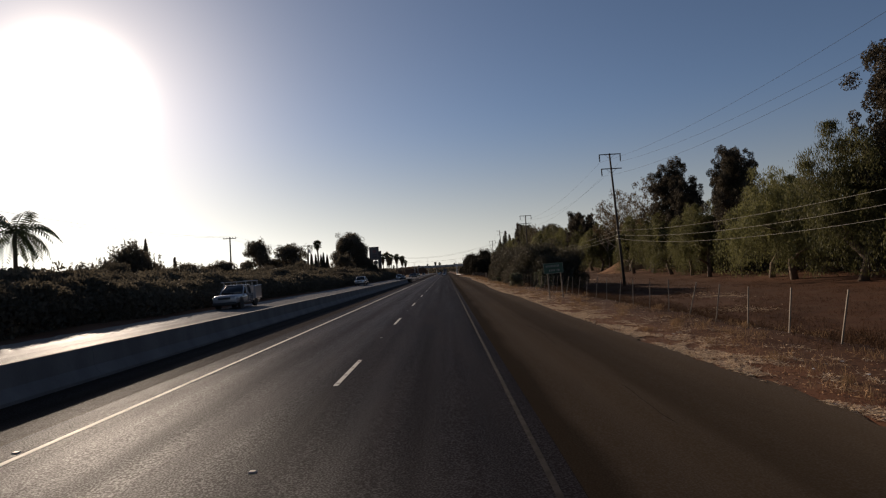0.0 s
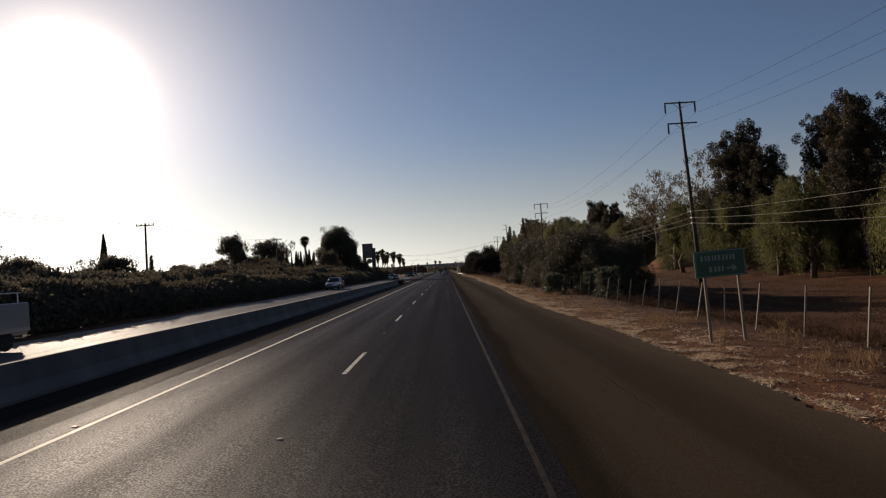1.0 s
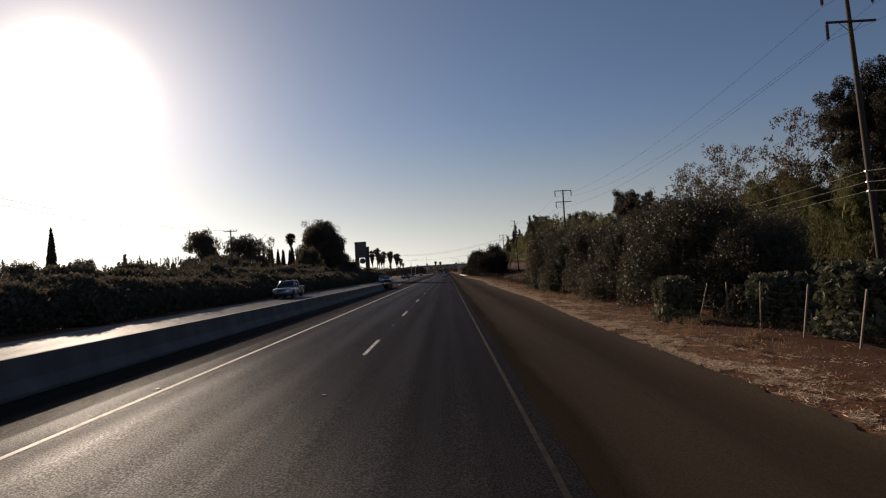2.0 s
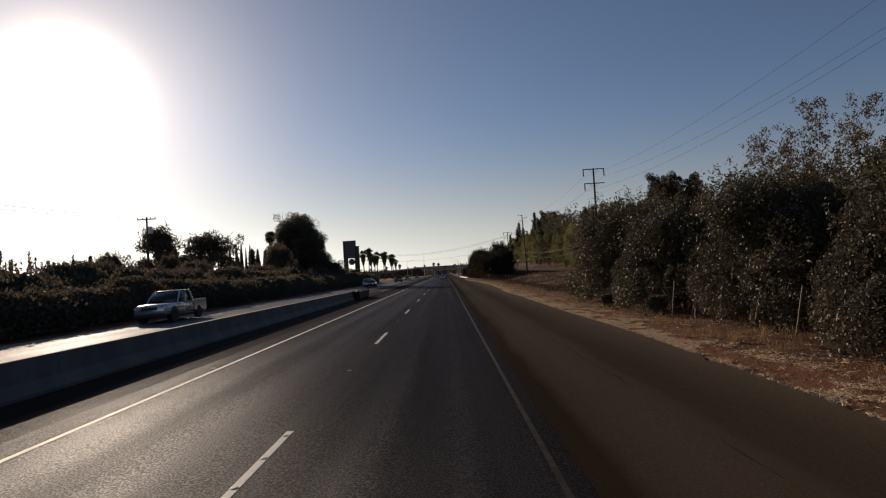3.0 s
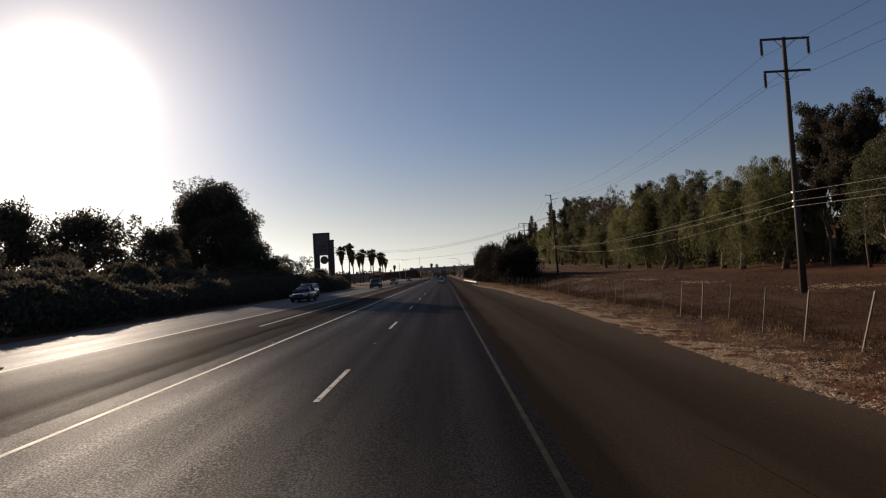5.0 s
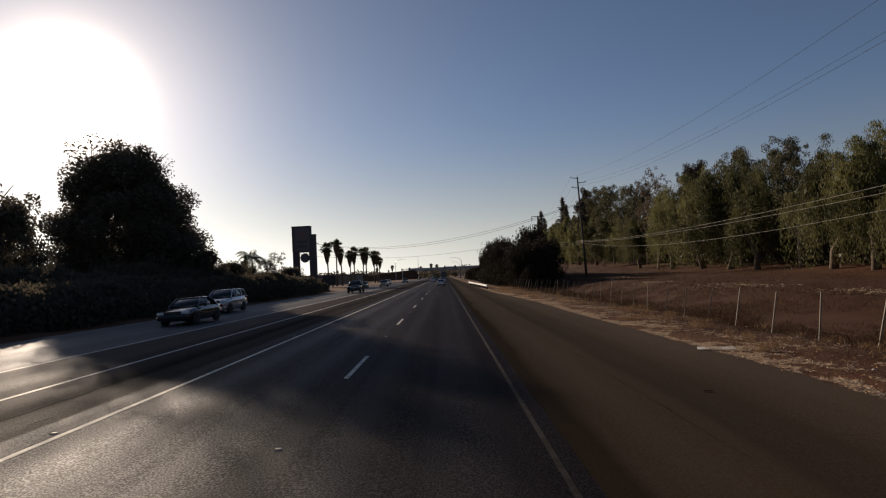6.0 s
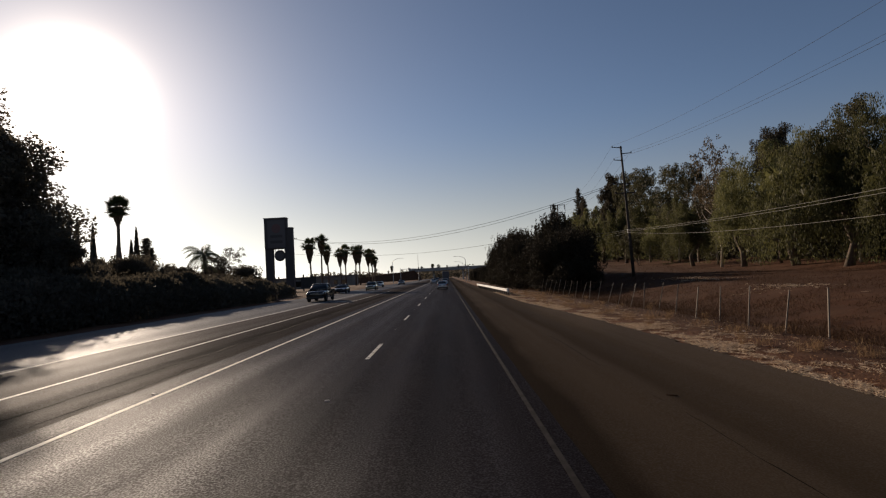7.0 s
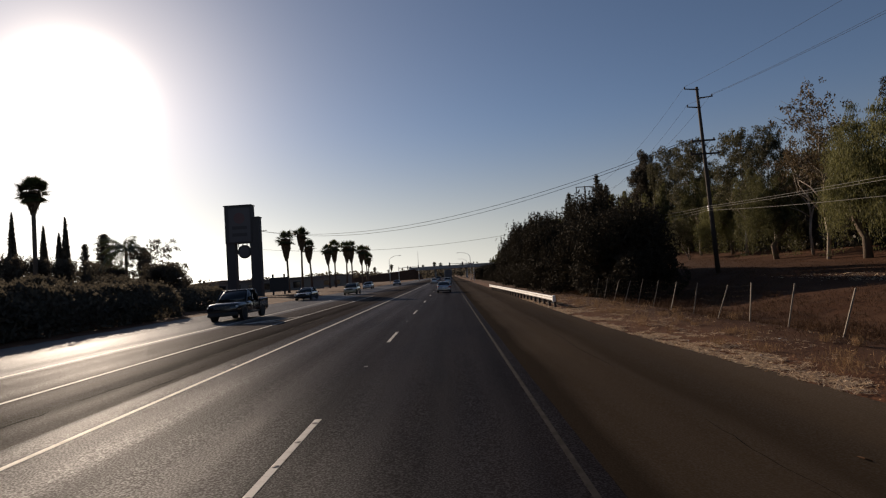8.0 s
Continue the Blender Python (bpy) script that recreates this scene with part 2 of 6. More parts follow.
BRIGHT_WIRE = material("bare_cable", (0.2, 0.19, 0.17), 0.7, vary=0.05, spec=0.3)
PORCELAIN = material("insulator_glaze", (0.05, 0.035, 0.03), 0.25, vary=0.1)
SIGN_GREEN = material("sign_green", (0.004, 0.05, 0.026), 0.45, vary=0.12, scale=2)
FADED_WHITE = material("faded_sign_white", (0.17, 0.2, 0.18), 0.5, vary=0.15, scale=8)
AGAVE = material("grey_green_leaves", (0.12, 0.12, 0.075), 0.6, vary=0.2, island=0.6, translucent=0.2, spec=0.15)
WHITE_METAL = material("white_metal", (0.72, 0.71, 0.68), 0.45, vary=0.12, scale=2, second=(0.5, 0.47, 0.43), mix_scale=1.5, mix_at=0.64)
YELLOW_PLASTIC = material("yellow_plastic", (0.1, 0.058, 0.028), 0.75, spec=0.2, vary=0.2, scale=2, second=(0.085, 0.055, 0.022), mix_scale=1.3)
BLACK_PLASTIC = material("black_plastic", (0.03, 0.028, 0.026), 0.6, spec=0.25, vary=0.3, scale=3)
TORN_COVER = material("torn_cover", (0.03, 0.027, 0.025), 0.5, spec=0.4, vary=0.3, scale=3, second=(0.1, 0.09, 0.08), mix_scale=1.6, mix_at=0.62)
PYLON_STUCCO = material("pylon_stucco", (0.065, 0.06, 0.06), 0.85, vary=0.12, scale=0.8, fine=20)
PYLON_PANEL = material("pylon_panel", (0.085, 0.078, 0.085), 0.5, vary=0.08, scale=0.6)
PYLON_RED = material("pylon_red", (0.12, 0.06, 0.06), 0.5, vary=0.1)
GLASS = material("car_glass", (0.012, 0.014, 0.016), 0.06, vary=0.05, spec=0.6, rough_vary=0.0)
TYRE = material("tyre_rubber", (0.02, 0.02, 0.02), 0.85, vary=0.15)
CHROME = material("chrome", (0.75, 0.75, 0.76), 0.15, metal=1.0, vary=0.05)
TRIM = material("black_trim", (0.025, 0.025, 0.026), 0.5, vary=0.1)
RED_LENS = material("red_lens", (0.35, 0.015, 0.012), 0.2, vary=0.05, coat=0.5)
LAMP_LENS = material("lamp_lens", (0.75, 0.75, 0.72), 0.12, vary=0.05, coat=0.5)
PLATE = material("plate", (0.6, 0.6, 0.58), 0.4, vary=0.05)
STUCCO = material("building_stucco", (0.22, 0.19, 0.165), 0.9, vary=0.12, scale=0.4)
ROOF = material("roof_felt", (0.16, 0.13, 0.115), 0.85, vary=0.2, scale=0.5)


def car_paint(name, color, metal=0.3):
    return material(name, color, 0.22, metal=metal, vary=0.05, scale=1.5, coat=0.8, rough_vary=0.03)


SILVER = car_paint("silver_paint", (0.5, 0.5, 0.51), 0.5)
WHITE_CAR = car_paint("white_paint", (0.7, 0.7, 0.68), 0.0)
# white darkened: the pickup's backlit shade is put into its paint
SHADED_WHITE = car_paint("shaded_white_paint", (0.3, 0.3, 0.31), 0.0)
BLACK_CAR = car_paint("black_paint", (0.02, 0.02, 0.022), 0.2)
GREY_CAR = car_paint("grey_paint", (0.2, 0.21, 0.22), 0.4)
GOLD_CAR = car_paint("champagne_paint", (0.45, 0.38, 0.25), 0.4)


# ---- mesh tools ----
class Shape:
    """Gathers vertices and faces of one mesh."""

    def __init__(self):
        self.v, self.f = [], []

    def add(self, verts, faces):
        k = len(self.v)
        self.v += [tuple(p) for p in verts]
        self.f += [tuple(i + k for i in f) for f in faces]
        return self

    def box(self, x0, x1, y0, y1, z0, z1, b=0.0):
        """A box with chamfered edges."""
        if b <= 0:
            vs = [(x, y, z) for z in (z0, z1) for x, y in ((x0, y0), (x1, y0), (x1, y1), (x0, y1))]
            return self.add(vs, [(3, 2, 1, 0), (4, 5, 6, 7), (0, 1, 5, 4), (1, 2, 6, 5), (2, 3, 7, 6), (3, 0, 4, 7)])
        b = min(b, (x1 - x0) * 0.45, (y1 - y0) * 0.45, (z1 - z0) * 0.45)
        rings = []
        for z, inset in ((z0, b), (z0 + b, 0), (z1 - b, 0), (z1, b)):
            a0, a1, c0, c1 = x0 + inset, x1 - inset, y0 + inset, y1 - inset
            rings.append([(a0 + b, c0, z), (a1 - b, c0, z), (a1, c0 + b, z), (a1, c1 - b, z), (a1 - b, c1, z), (a0 + b, c1, z), (a0, c1 - b, z), (a0, c0 + b, z)])
        return self.loft(rings)

    def loft(self, rings, caps=True, closed=True):
        n = len(rings[0])
        vs = [p for r in rings for p in r]
        fs = []
        for i in range(len(rings) - 1):
            for j in range(n if closed else n - 1):
                a, b2 = i * n + j, i * n + (j + 1) % n
                fs.append((a, b2, b2 + n, a + n))
        if caps:
            fs.append(tuple(range(n - 1, -1, -1)))
            fs.append(tuple((len(rings) - 1) * n + j for j in range(n)))
        return self.add(vs, fs)

    def tube(self, pts, radii, n=8, caps=True):
        pts = [Vector(p) for p in pts]
        if isinstance(radii, (int, float)):
            radii = [radii] * len(pts)
        rings = []
        for i, p in enumerate(pts):
            d = (pts[min(i + 1, len(pts) - 1)] - pts[max(i - 1, 0)]).normalized()
            ref = Vector((0, 0, 1)) if abs(d.z) < 0.9 else Vector((1, 0, 0))
            a = d.cross(ref).normalized()
            b = a.cross(d)
            rings.append([p + (a * math.cos(2 * math.pi * j / n) + b * math.sin(2 * math.pi * j / n)) * radii[i] for j in range(n)])
        return self.loft(rings, caps)

    def lathe(self, profile, n=20, axis="z", at=(0, 0, 0)):
        """profile: (radius, height) pairs, turned round an axis."""
        rings = []
        for r, h in profile:
            ring = []
            for j in range(n):
                c, s = r * math.cos(2 * math.pi * j / n), r * math.sin(2 * math.pi * j / n)
                p = {"z": (c, s, h), "x": (h, c, s), "y": (s, h, c)}[axis]
                ring.append((p[0] + at[0], p[1] + at[1], p[2] + at[2]))
            rings.append(ring)
        return self.loft(rings)

    def prism(self, outline, y0, y1):
        """An outline of (x, z) pairs, drawn out along y."""
        return self.loft([[(x, y0, z) for x, z in outline], [(x, y1, z) for x, z in outline]])

    def mesh(self, name, mat, smooth=False):
        me = bpy.data.meshes.new(name)
        me.from_pydata(self.v, [], self.f)
        me.materials.append(mat)
        if smooth:
            me.polygons.foreach_set("use_smooth", [True] * len(me.polygons))
        me.update()
        return me


def part(name, shape, mat, parent, label="", smooth=False):
    """One mesh object under a thing or a part."""
    me = shape.mesh(name, mat, smooth) if isinstance(shape, Shape) else shape
    ob = new(name, me)
    ob.parent = parent
    return tagged(ob, label)


def thing(name, label, category, m=None, group="", shape=None, mat=None, kind="", smooth=False):
    me = shape.mesh(name, mat, smooth) if isinstance(shape, Shape) else shape
    ob = new(name, me)
    if m is not None:
        ob.matrix_world = m
    return tagged(ob, label, category, group, kind)


def card_mesh(name, mat, centre, along, side):
    """Many small diamond leaves: arrays of centres, half lengths and half widths as vectors."""
    n = len(centre)
    vs = np.stack([centre - along, centre + side - along * 0.1, centre + along, centre - side - along * 0.1], 1).reshape(-1, 3)
    me = bpy.data.meshes.new(name)
    me.vertices.add(4 * n)
    me.vertices.foreach_set("co", vs.astype(np.float32).ravel())
    me.loops.add(4 * n)
    me.loops.foreach_set("vertex_index", np.arange(4 * n, dtype=np.int32))
    me.polygons.add(n)
    me.polygons.foreach_set("loop_start", np.arange(0, 4 * n, 4, dtype=np.int32))
    me.polygons.foreach_set("loop_total", np.full(n, 4, dtype=np.int32))
    me.materials.append(mat)
    me.update(calc_edges=True)
    return me


def unit(v):
    return v / np.maximum(np.linalg.norm(v, axis=1, keepdims=True), 1e-6)


def leaf_vectors(rng, n, length, width, droop=0.0):
    d = rng.normal(size=(n, 3))
    d[:, 2] = d[:, 2] * (1 - 0.4 * droop) - droop * 1.6
    d = unit(d)
    s = unit(np.cross(d, rng.normal(size=(n, 3))))
    k = rng.uniform(0.6, 1.35, (n, 1))
    return d * length * k * 0.5, s * width * k * 0.5


def ball(rng, n, inner=0.0):
    """Points in a unit ball, outside the radius inner."""
    return unit(rng.normal(size=(n, 3))) * (rng.uniform(inner ** 3, 1, (n, 1)) ** (1 / 3))


# ---- the ground ----
CROSS = 0.025  # the road falls to the right
SHOULDER_SEAM = 6.0


def road_z(x):
    return -CROSS * x


def shoulder_edge(y):
    """Where the paved shoulder ends and the dirt begins."""
    return np.interp(y, (0, 16, 30, 50, 62, 78, 100, 115, 130, 144, 165, 172, 180, 192, 206, 220, 232, 245, 320), (9.1, 8.9, 8.7, 8.85, 8.3, 8.4, 9.1, 8.95, 9.1, 9.0, 9.7, 10.0, 9.9, 9.7, 9.7, 9.2, 8.5, 8.4, 8.4))


def field_level(y):
    return float(np.interp(y, (-50, 90, 173, 270, 330, 420, 800), (-1.6, -1.7, -0.45, 0.7, 2.5, 5.0, 5.0)))


def ground_z(x, y):
    if x <= 14:
        z = road_z(max(x, -21))
        if x < -21:
            z -= 0.02 * min(-21 - x, 40) * 0.5
    else:
        t = field_level(y)
        z = float(np.interp(x, (14, 16.5, 20, 26, 44, 60, 100, 200, 4000), (-0.35, -0.95, min(-1.0, t - 0.2), t, t + 0.1, t + 2, t + 9, t + 15, t + 15)))
        z *= float(np.interp(y, (0, 500, 1200), (1, 1, 0.2))) if z > 0 else 1
    edge = float(shoulder_edge(y)) - 0.15
    if x < edge and x > -16.0:
        return z - 0.06
    bumps = noise.noise((x * 0.2, y * 0.2, 0)) * 0.12 + noise.noise((x * 1.3, y * 1.3, 4)) * (0.06 if x < 16 else 0.03) + noise.noise((x * 3.1, y * 2.2, 8)) * (0.05 if x < 16 else 0.02)
    fade = min(1.0, max(0.0, (x - edge) / 2.5)) if x > 0 else 1.0
    return z - 0.02 + bumps * fade


def build_ground():
    xs = [-4000, -1500, -600, -300, -150, -90, -60, -45, -35, -28, -24, -21, -19, -17.6, -16.1, -15.5, -10, 0, 7.6, 7.8] + [8.0 + 0.3 * i for i in range(30)] + \
         [17.5 + 1.5 * i for i in range(32)] + [68, 76, 86, 100, 125, 160, 200, 300, 600, 1500, 4000]
    ys = [-900, -300, -120, -60, -40] + [-25 + 1.1 * i for i in range(330)] + [345 + 9 * i for i in range(30)] + [640, 720, 850, 1100, 1600, 2500, 4500]
    vs = [(x, y, ground_z(x, y)) for y in ys for x in xs]
    n = len(xs)
    fs = [(j * n + i, j * n + i + 1, (j + 1) * n + i + 1, (j + 1) * n + i) for j in range(len(ys) - 1) for i in range(n - 1)]
    thing("ground", "bare brown dirt with patches of dry straw beside the highway", "ground", shape=Shape().add(vs, fs), mat=DIRT, kind="structure", smooth=True)


def sheet(name, label, x0, x1, y0, y1, mat, ragged=(0, 0), lift=0.0, step=1.0):
    """A flat strip of paving with real thickness; ragged: how far its two edges wander."""
    top, n = [], int((y1 - y0) / step)
    for i in range(n + 1):
        y = y0 + (y1 - y0) * i / n
        w = [r * (noise.noise((y * 0.8, k * 7.7, 1)) + 0.6 * noise.noise((y * 3.1, k * 3.3, 2))) for k, r in enumerate(ragged)]
        top.append([(x0 + w[0], y), ((shoulder_edge(y) if x1 is None else x1) + w[1], y)])
    rings = []
    for (a, y), (b, _) in top:
        rings.append([(a, y, road_z(a) + lift - 0.1), (b, y, road_z(b) + lift - 0.1), (b, y, road_z(b) + lift), (a, y, road_z(a) + lift)])
    return thing(name, label, name.split("_")[0], shape=Shape().loft(rings), mat=mat, kind="structure")


def stripe(name, label, x, width, y0, y1, mat, slant=0.0, step=3.0):
    n = max(1, int((y1 - y0) / step))
    rings = []
    for i in range(n + 1):
        y = y0 + (y1 - y0) * i / n
        xc = x + slant * (y - y0) / (y1 - y0)
        a, b = xc - width / 2, xc + width / 2
        rings.append([(a, y, road_z(a) - 0.01), (b, y, road_z(b) - 0.01), (b, y, road_z(b) + 0.004), (a, y, road_z(a) + 0.004)])
    return thing(name, label, "road marking", shape=Shape().loft(rings), mat=mat, kind="structure")


def build_road():
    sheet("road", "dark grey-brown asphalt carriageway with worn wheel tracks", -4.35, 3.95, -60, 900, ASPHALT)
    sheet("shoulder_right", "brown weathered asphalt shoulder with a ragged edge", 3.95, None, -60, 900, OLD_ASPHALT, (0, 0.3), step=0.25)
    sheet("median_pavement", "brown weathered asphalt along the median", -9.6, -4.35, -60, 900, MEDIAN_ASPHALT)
    sheet("road_oncoming", "pale worn asphalt carriageway of the oncoming traffic", -15.7, -9.6, -60, 900, POLISHED, (0.3, 0))
    stripe("edge_line_right", "worn pale grey edge line", 3.66, 0.08, -60, 420, WORN_PAINT)
    stripe("edge_line_left", "cream painted edge line beside the median", -3.66, 0.1, -60, 420, CREAM_PAINT)
    stripe("edge_line_oncoming", "white painted edge line of the oncoming side", -9.75, 0.12, -60, 222, PAINT)
    stripe("edge_line_oncoming", "white painted edge line of the oncoming side", -9.75, 0.12, 222, 300, PAINT, slant=-1.3)
    stripe("turn_lane_line", "white painted line of the turning lane", -6.75, 0.11, 162, 285, PAINT, slant=-0.6)
    for name, (xa, ya), (xb, yb), w in (("arrow_shaft", (-9.2, 243.4), (-7.3, 247.9), 0.3), ("arrow_barb", (-9.2, 243.4), (-7.5, 244.6), 0.26)):
        d = Vector((xb - xa, yb - ya, 0)).normalized()
        n = Vector((-d.y, d.x, 0)) * w / 2
        ring = [Vector((xa, ya, 0)) - n, Vector((xa, ya, 0)) + n, Vector((xb, yb, 0)) + n * 0.4, Vector((xb, yb, 0)) - n * 0.4]
        thing(name, "white painted arrow stroke in the turning lane", "road marking", shape=Shape().loft([[(p.x, p.y, road_z(p.x) - 0.01) for p in ring], [(p.x, p.y, road_z(p.x) + 0.005) for p in ring]]), mat=PAINT, kind="structure")
    # long wavering cracks, broken here and there
    for name, x, y0, y1, w, amp, gap in (("median_crack", -5.4, 146, 330, 0.06, 0.14, -0.3), ("median_crack", -4.6, 150, 260, 0.02, 0.12, 0.0), ("lane_seam", 3.95, -20, 330, 0.007, 0.02, -0.1),
                                        ("shoulder_crack", SHOULDER_SEAM, -20, 300, 0.012, 0.12, 0.0)):
        shape, rings = Shape(), []
        for i in range(int((y1 - y0) / 0.3) + 1):
            y = y0 + 0.3 * i
            f = noise.noise((y * 0.12, x, 6)) + 0.4 * noise.noise((y * 0.6, x, 7))
            xc = x + amp * noise.noise((y * 0.3, x, 3)) + amp * 0.5 * noise.noise((y * 1.7, x, 5)) + amp * 0.4 * noise.noise((y * 5.3, x, 9))
            ww = w * (0.25 + 1.6 * abs(noise.noise((y * 1.3, x, 8)))) * min(1.0, max(0.05, (f - gap) * 4))
            if f > gap:
                rings.append([(xc - ww, y, road_z(xc) - 0.01), (xc + ww, y, road_z(xc) - 0.01), (xc + ww, y, road_z(xc) + 0.003), (xc - ww, y, road_z(xc) + 0.003)])
            if (f <= gap or y + 0.3 > y1) and len(rings) > 2:
                shape.loft(rings)
            if f <= gap:
                rings = []
        thing(name, "dark wandering broken crack along the asphalt", "crack", shape=shape, mat=CRACK, kind="structure")


def build_dashes():
    """Lane dashes with four round buttons each, and a square marker in each gap."""
    dash = thing("lane_dash", "white painted lane dash with round buttons", "road marking", pose(0, 12.34, 0), "lane dashes")
    part("stripe", Shape().box(-0.055, 0.055, 0, 3.66, -0.02, 0.005), PAINT, dash)
    for i in range(4):
        part("button", Shape().lathe([(0.05, 0.004), (0.046, 0.011), (0.026, 0.016), (0.0, 0.017)], 10, at=(0, 0.25 + i * 1.05, 0)), WORN_BUTTON, dash)
    marker = thing("pavement_marker", "small square pale reflective pavement marker", "road marker", pose(0, 12.34 - 5.5, 0), "pavement markers")
    part("body", Shape().loft([[(-0.05, -0.05, 0), (0.05, -0.05, 0), (0.05, 0.05, 0), (-0.05, 0.05, 0)], [(-0.038, -0.026, 0.018), (0.038, -0.026, 0.018), (0.038, 0.026, 0.018), (-0.038, 0.026, 0.018)]]), WORN_BUTTON, marker)
    for k in range(1, 27):
        copy_thing(dash, pose(0, 12.34 + 14.63 * k, 0))
        copy_thing(marker, pose(0, 6.84 + 14.63 * k, 0))
    for k in range(0, 18):
        copy_thing(marker, pose(-3.84, 8.0 + 14.63 * k, 0.096))


build_ground()
build_road()
build_dashes()


# ---- median barrier and crash cushion ----
def build_barrier():
    outline = [(-0.305, 0.0), (0.305, 0.0), (0.305, 0.075), (0.13, 0.33), (0.085, 0.81), (0.07, 0.82), (-0.07, 0.82), (-0.085, 0.81), (-0.13, 0.33), (-0.305, 0.075)]
    run = thing("median_barrier", "grey concrete median barrier with sloping faces", "barrier", pose(-6.685, 0, road_z(-6.685)))
    seg = Shape().prism(outline, 0, 6.092).mesh("barrier_segment", CONCRETE)
    for k in range(30):
        ob = part("barrier_segment", seg, CONCRETE, run)
        ob.location = (0, 136.4 - 6.1 * (k + 1), 0)
    return run


def build_cushion():
    """Row of yellow energy-absorbing bays with a crumpled black cover."""
    c = thing("crash_cushion", "dirty yellow crash cushion with torn black cover", "crash cushion", pose(-6.5, 136.5, road_z(-6.5)) @ Matrix.Diagonal((1, 0.92, 0.93, 1)))
    for i in range(7):
        y = i * 1.17
        w = 0.62 - 0.02 * i
        for s in (-1, 1):
            prof = [(s * (w - 0.02), 0.05), (s * w, 0.1), (s * (w + 0.012), 0.3), (s * w, 0.42), (s * (w + 0.012), 0.55), (s * w, 0.78), (s * (w - 0.02), 0.84), (s * (w - 0.08), 0.84), (s * (w - 0.08), 0.05)]
            if s < 0:
                prof = prof[::-1]
            part("fender_panel", Shape().prism(prof, y, y + 1.2), YELLOW_PLASTIC, c)
        part("diaphragm", Shape().box(-w + 0.08, w - 0.08, y + 1.1, y + 1.16, 0.03, 0.8, 0.01), BLACK_PLASTIC, c, "dark grimy diaphragm")
    part("nose", Shape().lathe([(0.0, 0.1), (0.46, 0.1), (0.48, 0.2), (0.48, 0.8), (0.42, 0.84), (0.0, 0.85)], 18, at=(0, 8.2, 0)), YELLOW_PLASTIC, c)
    nx, ny = 12, 60
    vs = []
    for j in range(ny + 1):
        for i in range(nx + 1):
            x, y = -0.62 + 1.24 * i / nx, 8.3 * j / ny
            z = 0.8 + 0.11 * noise.noise((x * 2.4, y * 1.9, 2)) + 0.07 * noise.noise((x * 6, y * 4.6, 6)) + 0.05 - 0.14 * abs(x) ** 3
            vs.append((x * (1 + 0.05 * noise.noise((y * 2, x, 1))), y, z))
    fs = [(j * (nx + 1) + i, j * (nx + 1) + i + 1, (j + 1) * (nx + 1) + i + 1, (j + 1) * (nx + 1) + i) for j in range(ny) for i in range(nx)]
    top = part("cover", Shape().add(vs, fs), TORN_COVER, c, "crumpled black plastic cover")
    m = top.modifiers.new("thickness", "SOLIDIFY")
    m.thickness = 0.02


build_barrier()
build_cushion()


# ---- guard rail ----
def build_guard_rail():
    rail = thing("guard_rail", "white steel guard rail on short timber posts", "guard rail", pose(0, 0, 0))
    y0, y1 = 247.5, 292.0

    def rx(y):
        return 8.75 - 0.9 * max(0.0, (y - y0) / (y1 - y0)) ** 1.2
    wave = [(0.0, 0.0), (0.05, 0.03), (0.06, 0.07), (0.0, 0.13), (0.0, 0.18), (0.06, 0.24), (0.05, 0.28), (0.0, 0.31)]
    rings = []
    n = 40
    for i in range(n + 1):
        y = y0 + (y1 - y0) * i / n
        x = rx(y)
        z = road_z(x) + 0.42
        rings.append([(x - 0.07 - a, y, z + b) for a, b in wave] + [(x - 0.062 - a, y, z + b) for a, b in reversed(wave)])
    part("beam", Shape().loft(rings), WHITE_METAL, rail)
    part("end_shoe", Shape().box(rx(y0) - 0.16, rx(y0) + 0.02, y0 - 0.28, y0 + 0.03, road_z(8.7) + 0.36, road_z(8.7) + 0.78, 0.04), WHITE_METAL, rail)
    post = Shape().box(-0.06, 0.1, -0.08, 0.08, -0.2, 0.74, 0.012).mesh("post", POLE_WOOD)
    for i in range(23):
        y = y0 + 0.2 + 1.905 * i
        p = part("post", post, POLE_WOOD, rail)
        p.location = (rx(y) + 0.02, y, road_z(rx(y)))


build_guard_rail()


# ---- wire fence along the right verge ----
def fence_x(y):
    return float(np.interp(y, (-20, 30, 47, 62, 120, 150, 175, 202, 250, 300), (14.0, 13.8, 13.4, 13.4, 12.9, 12.9, 14.2, 14.2, 14.0, 14.0)))


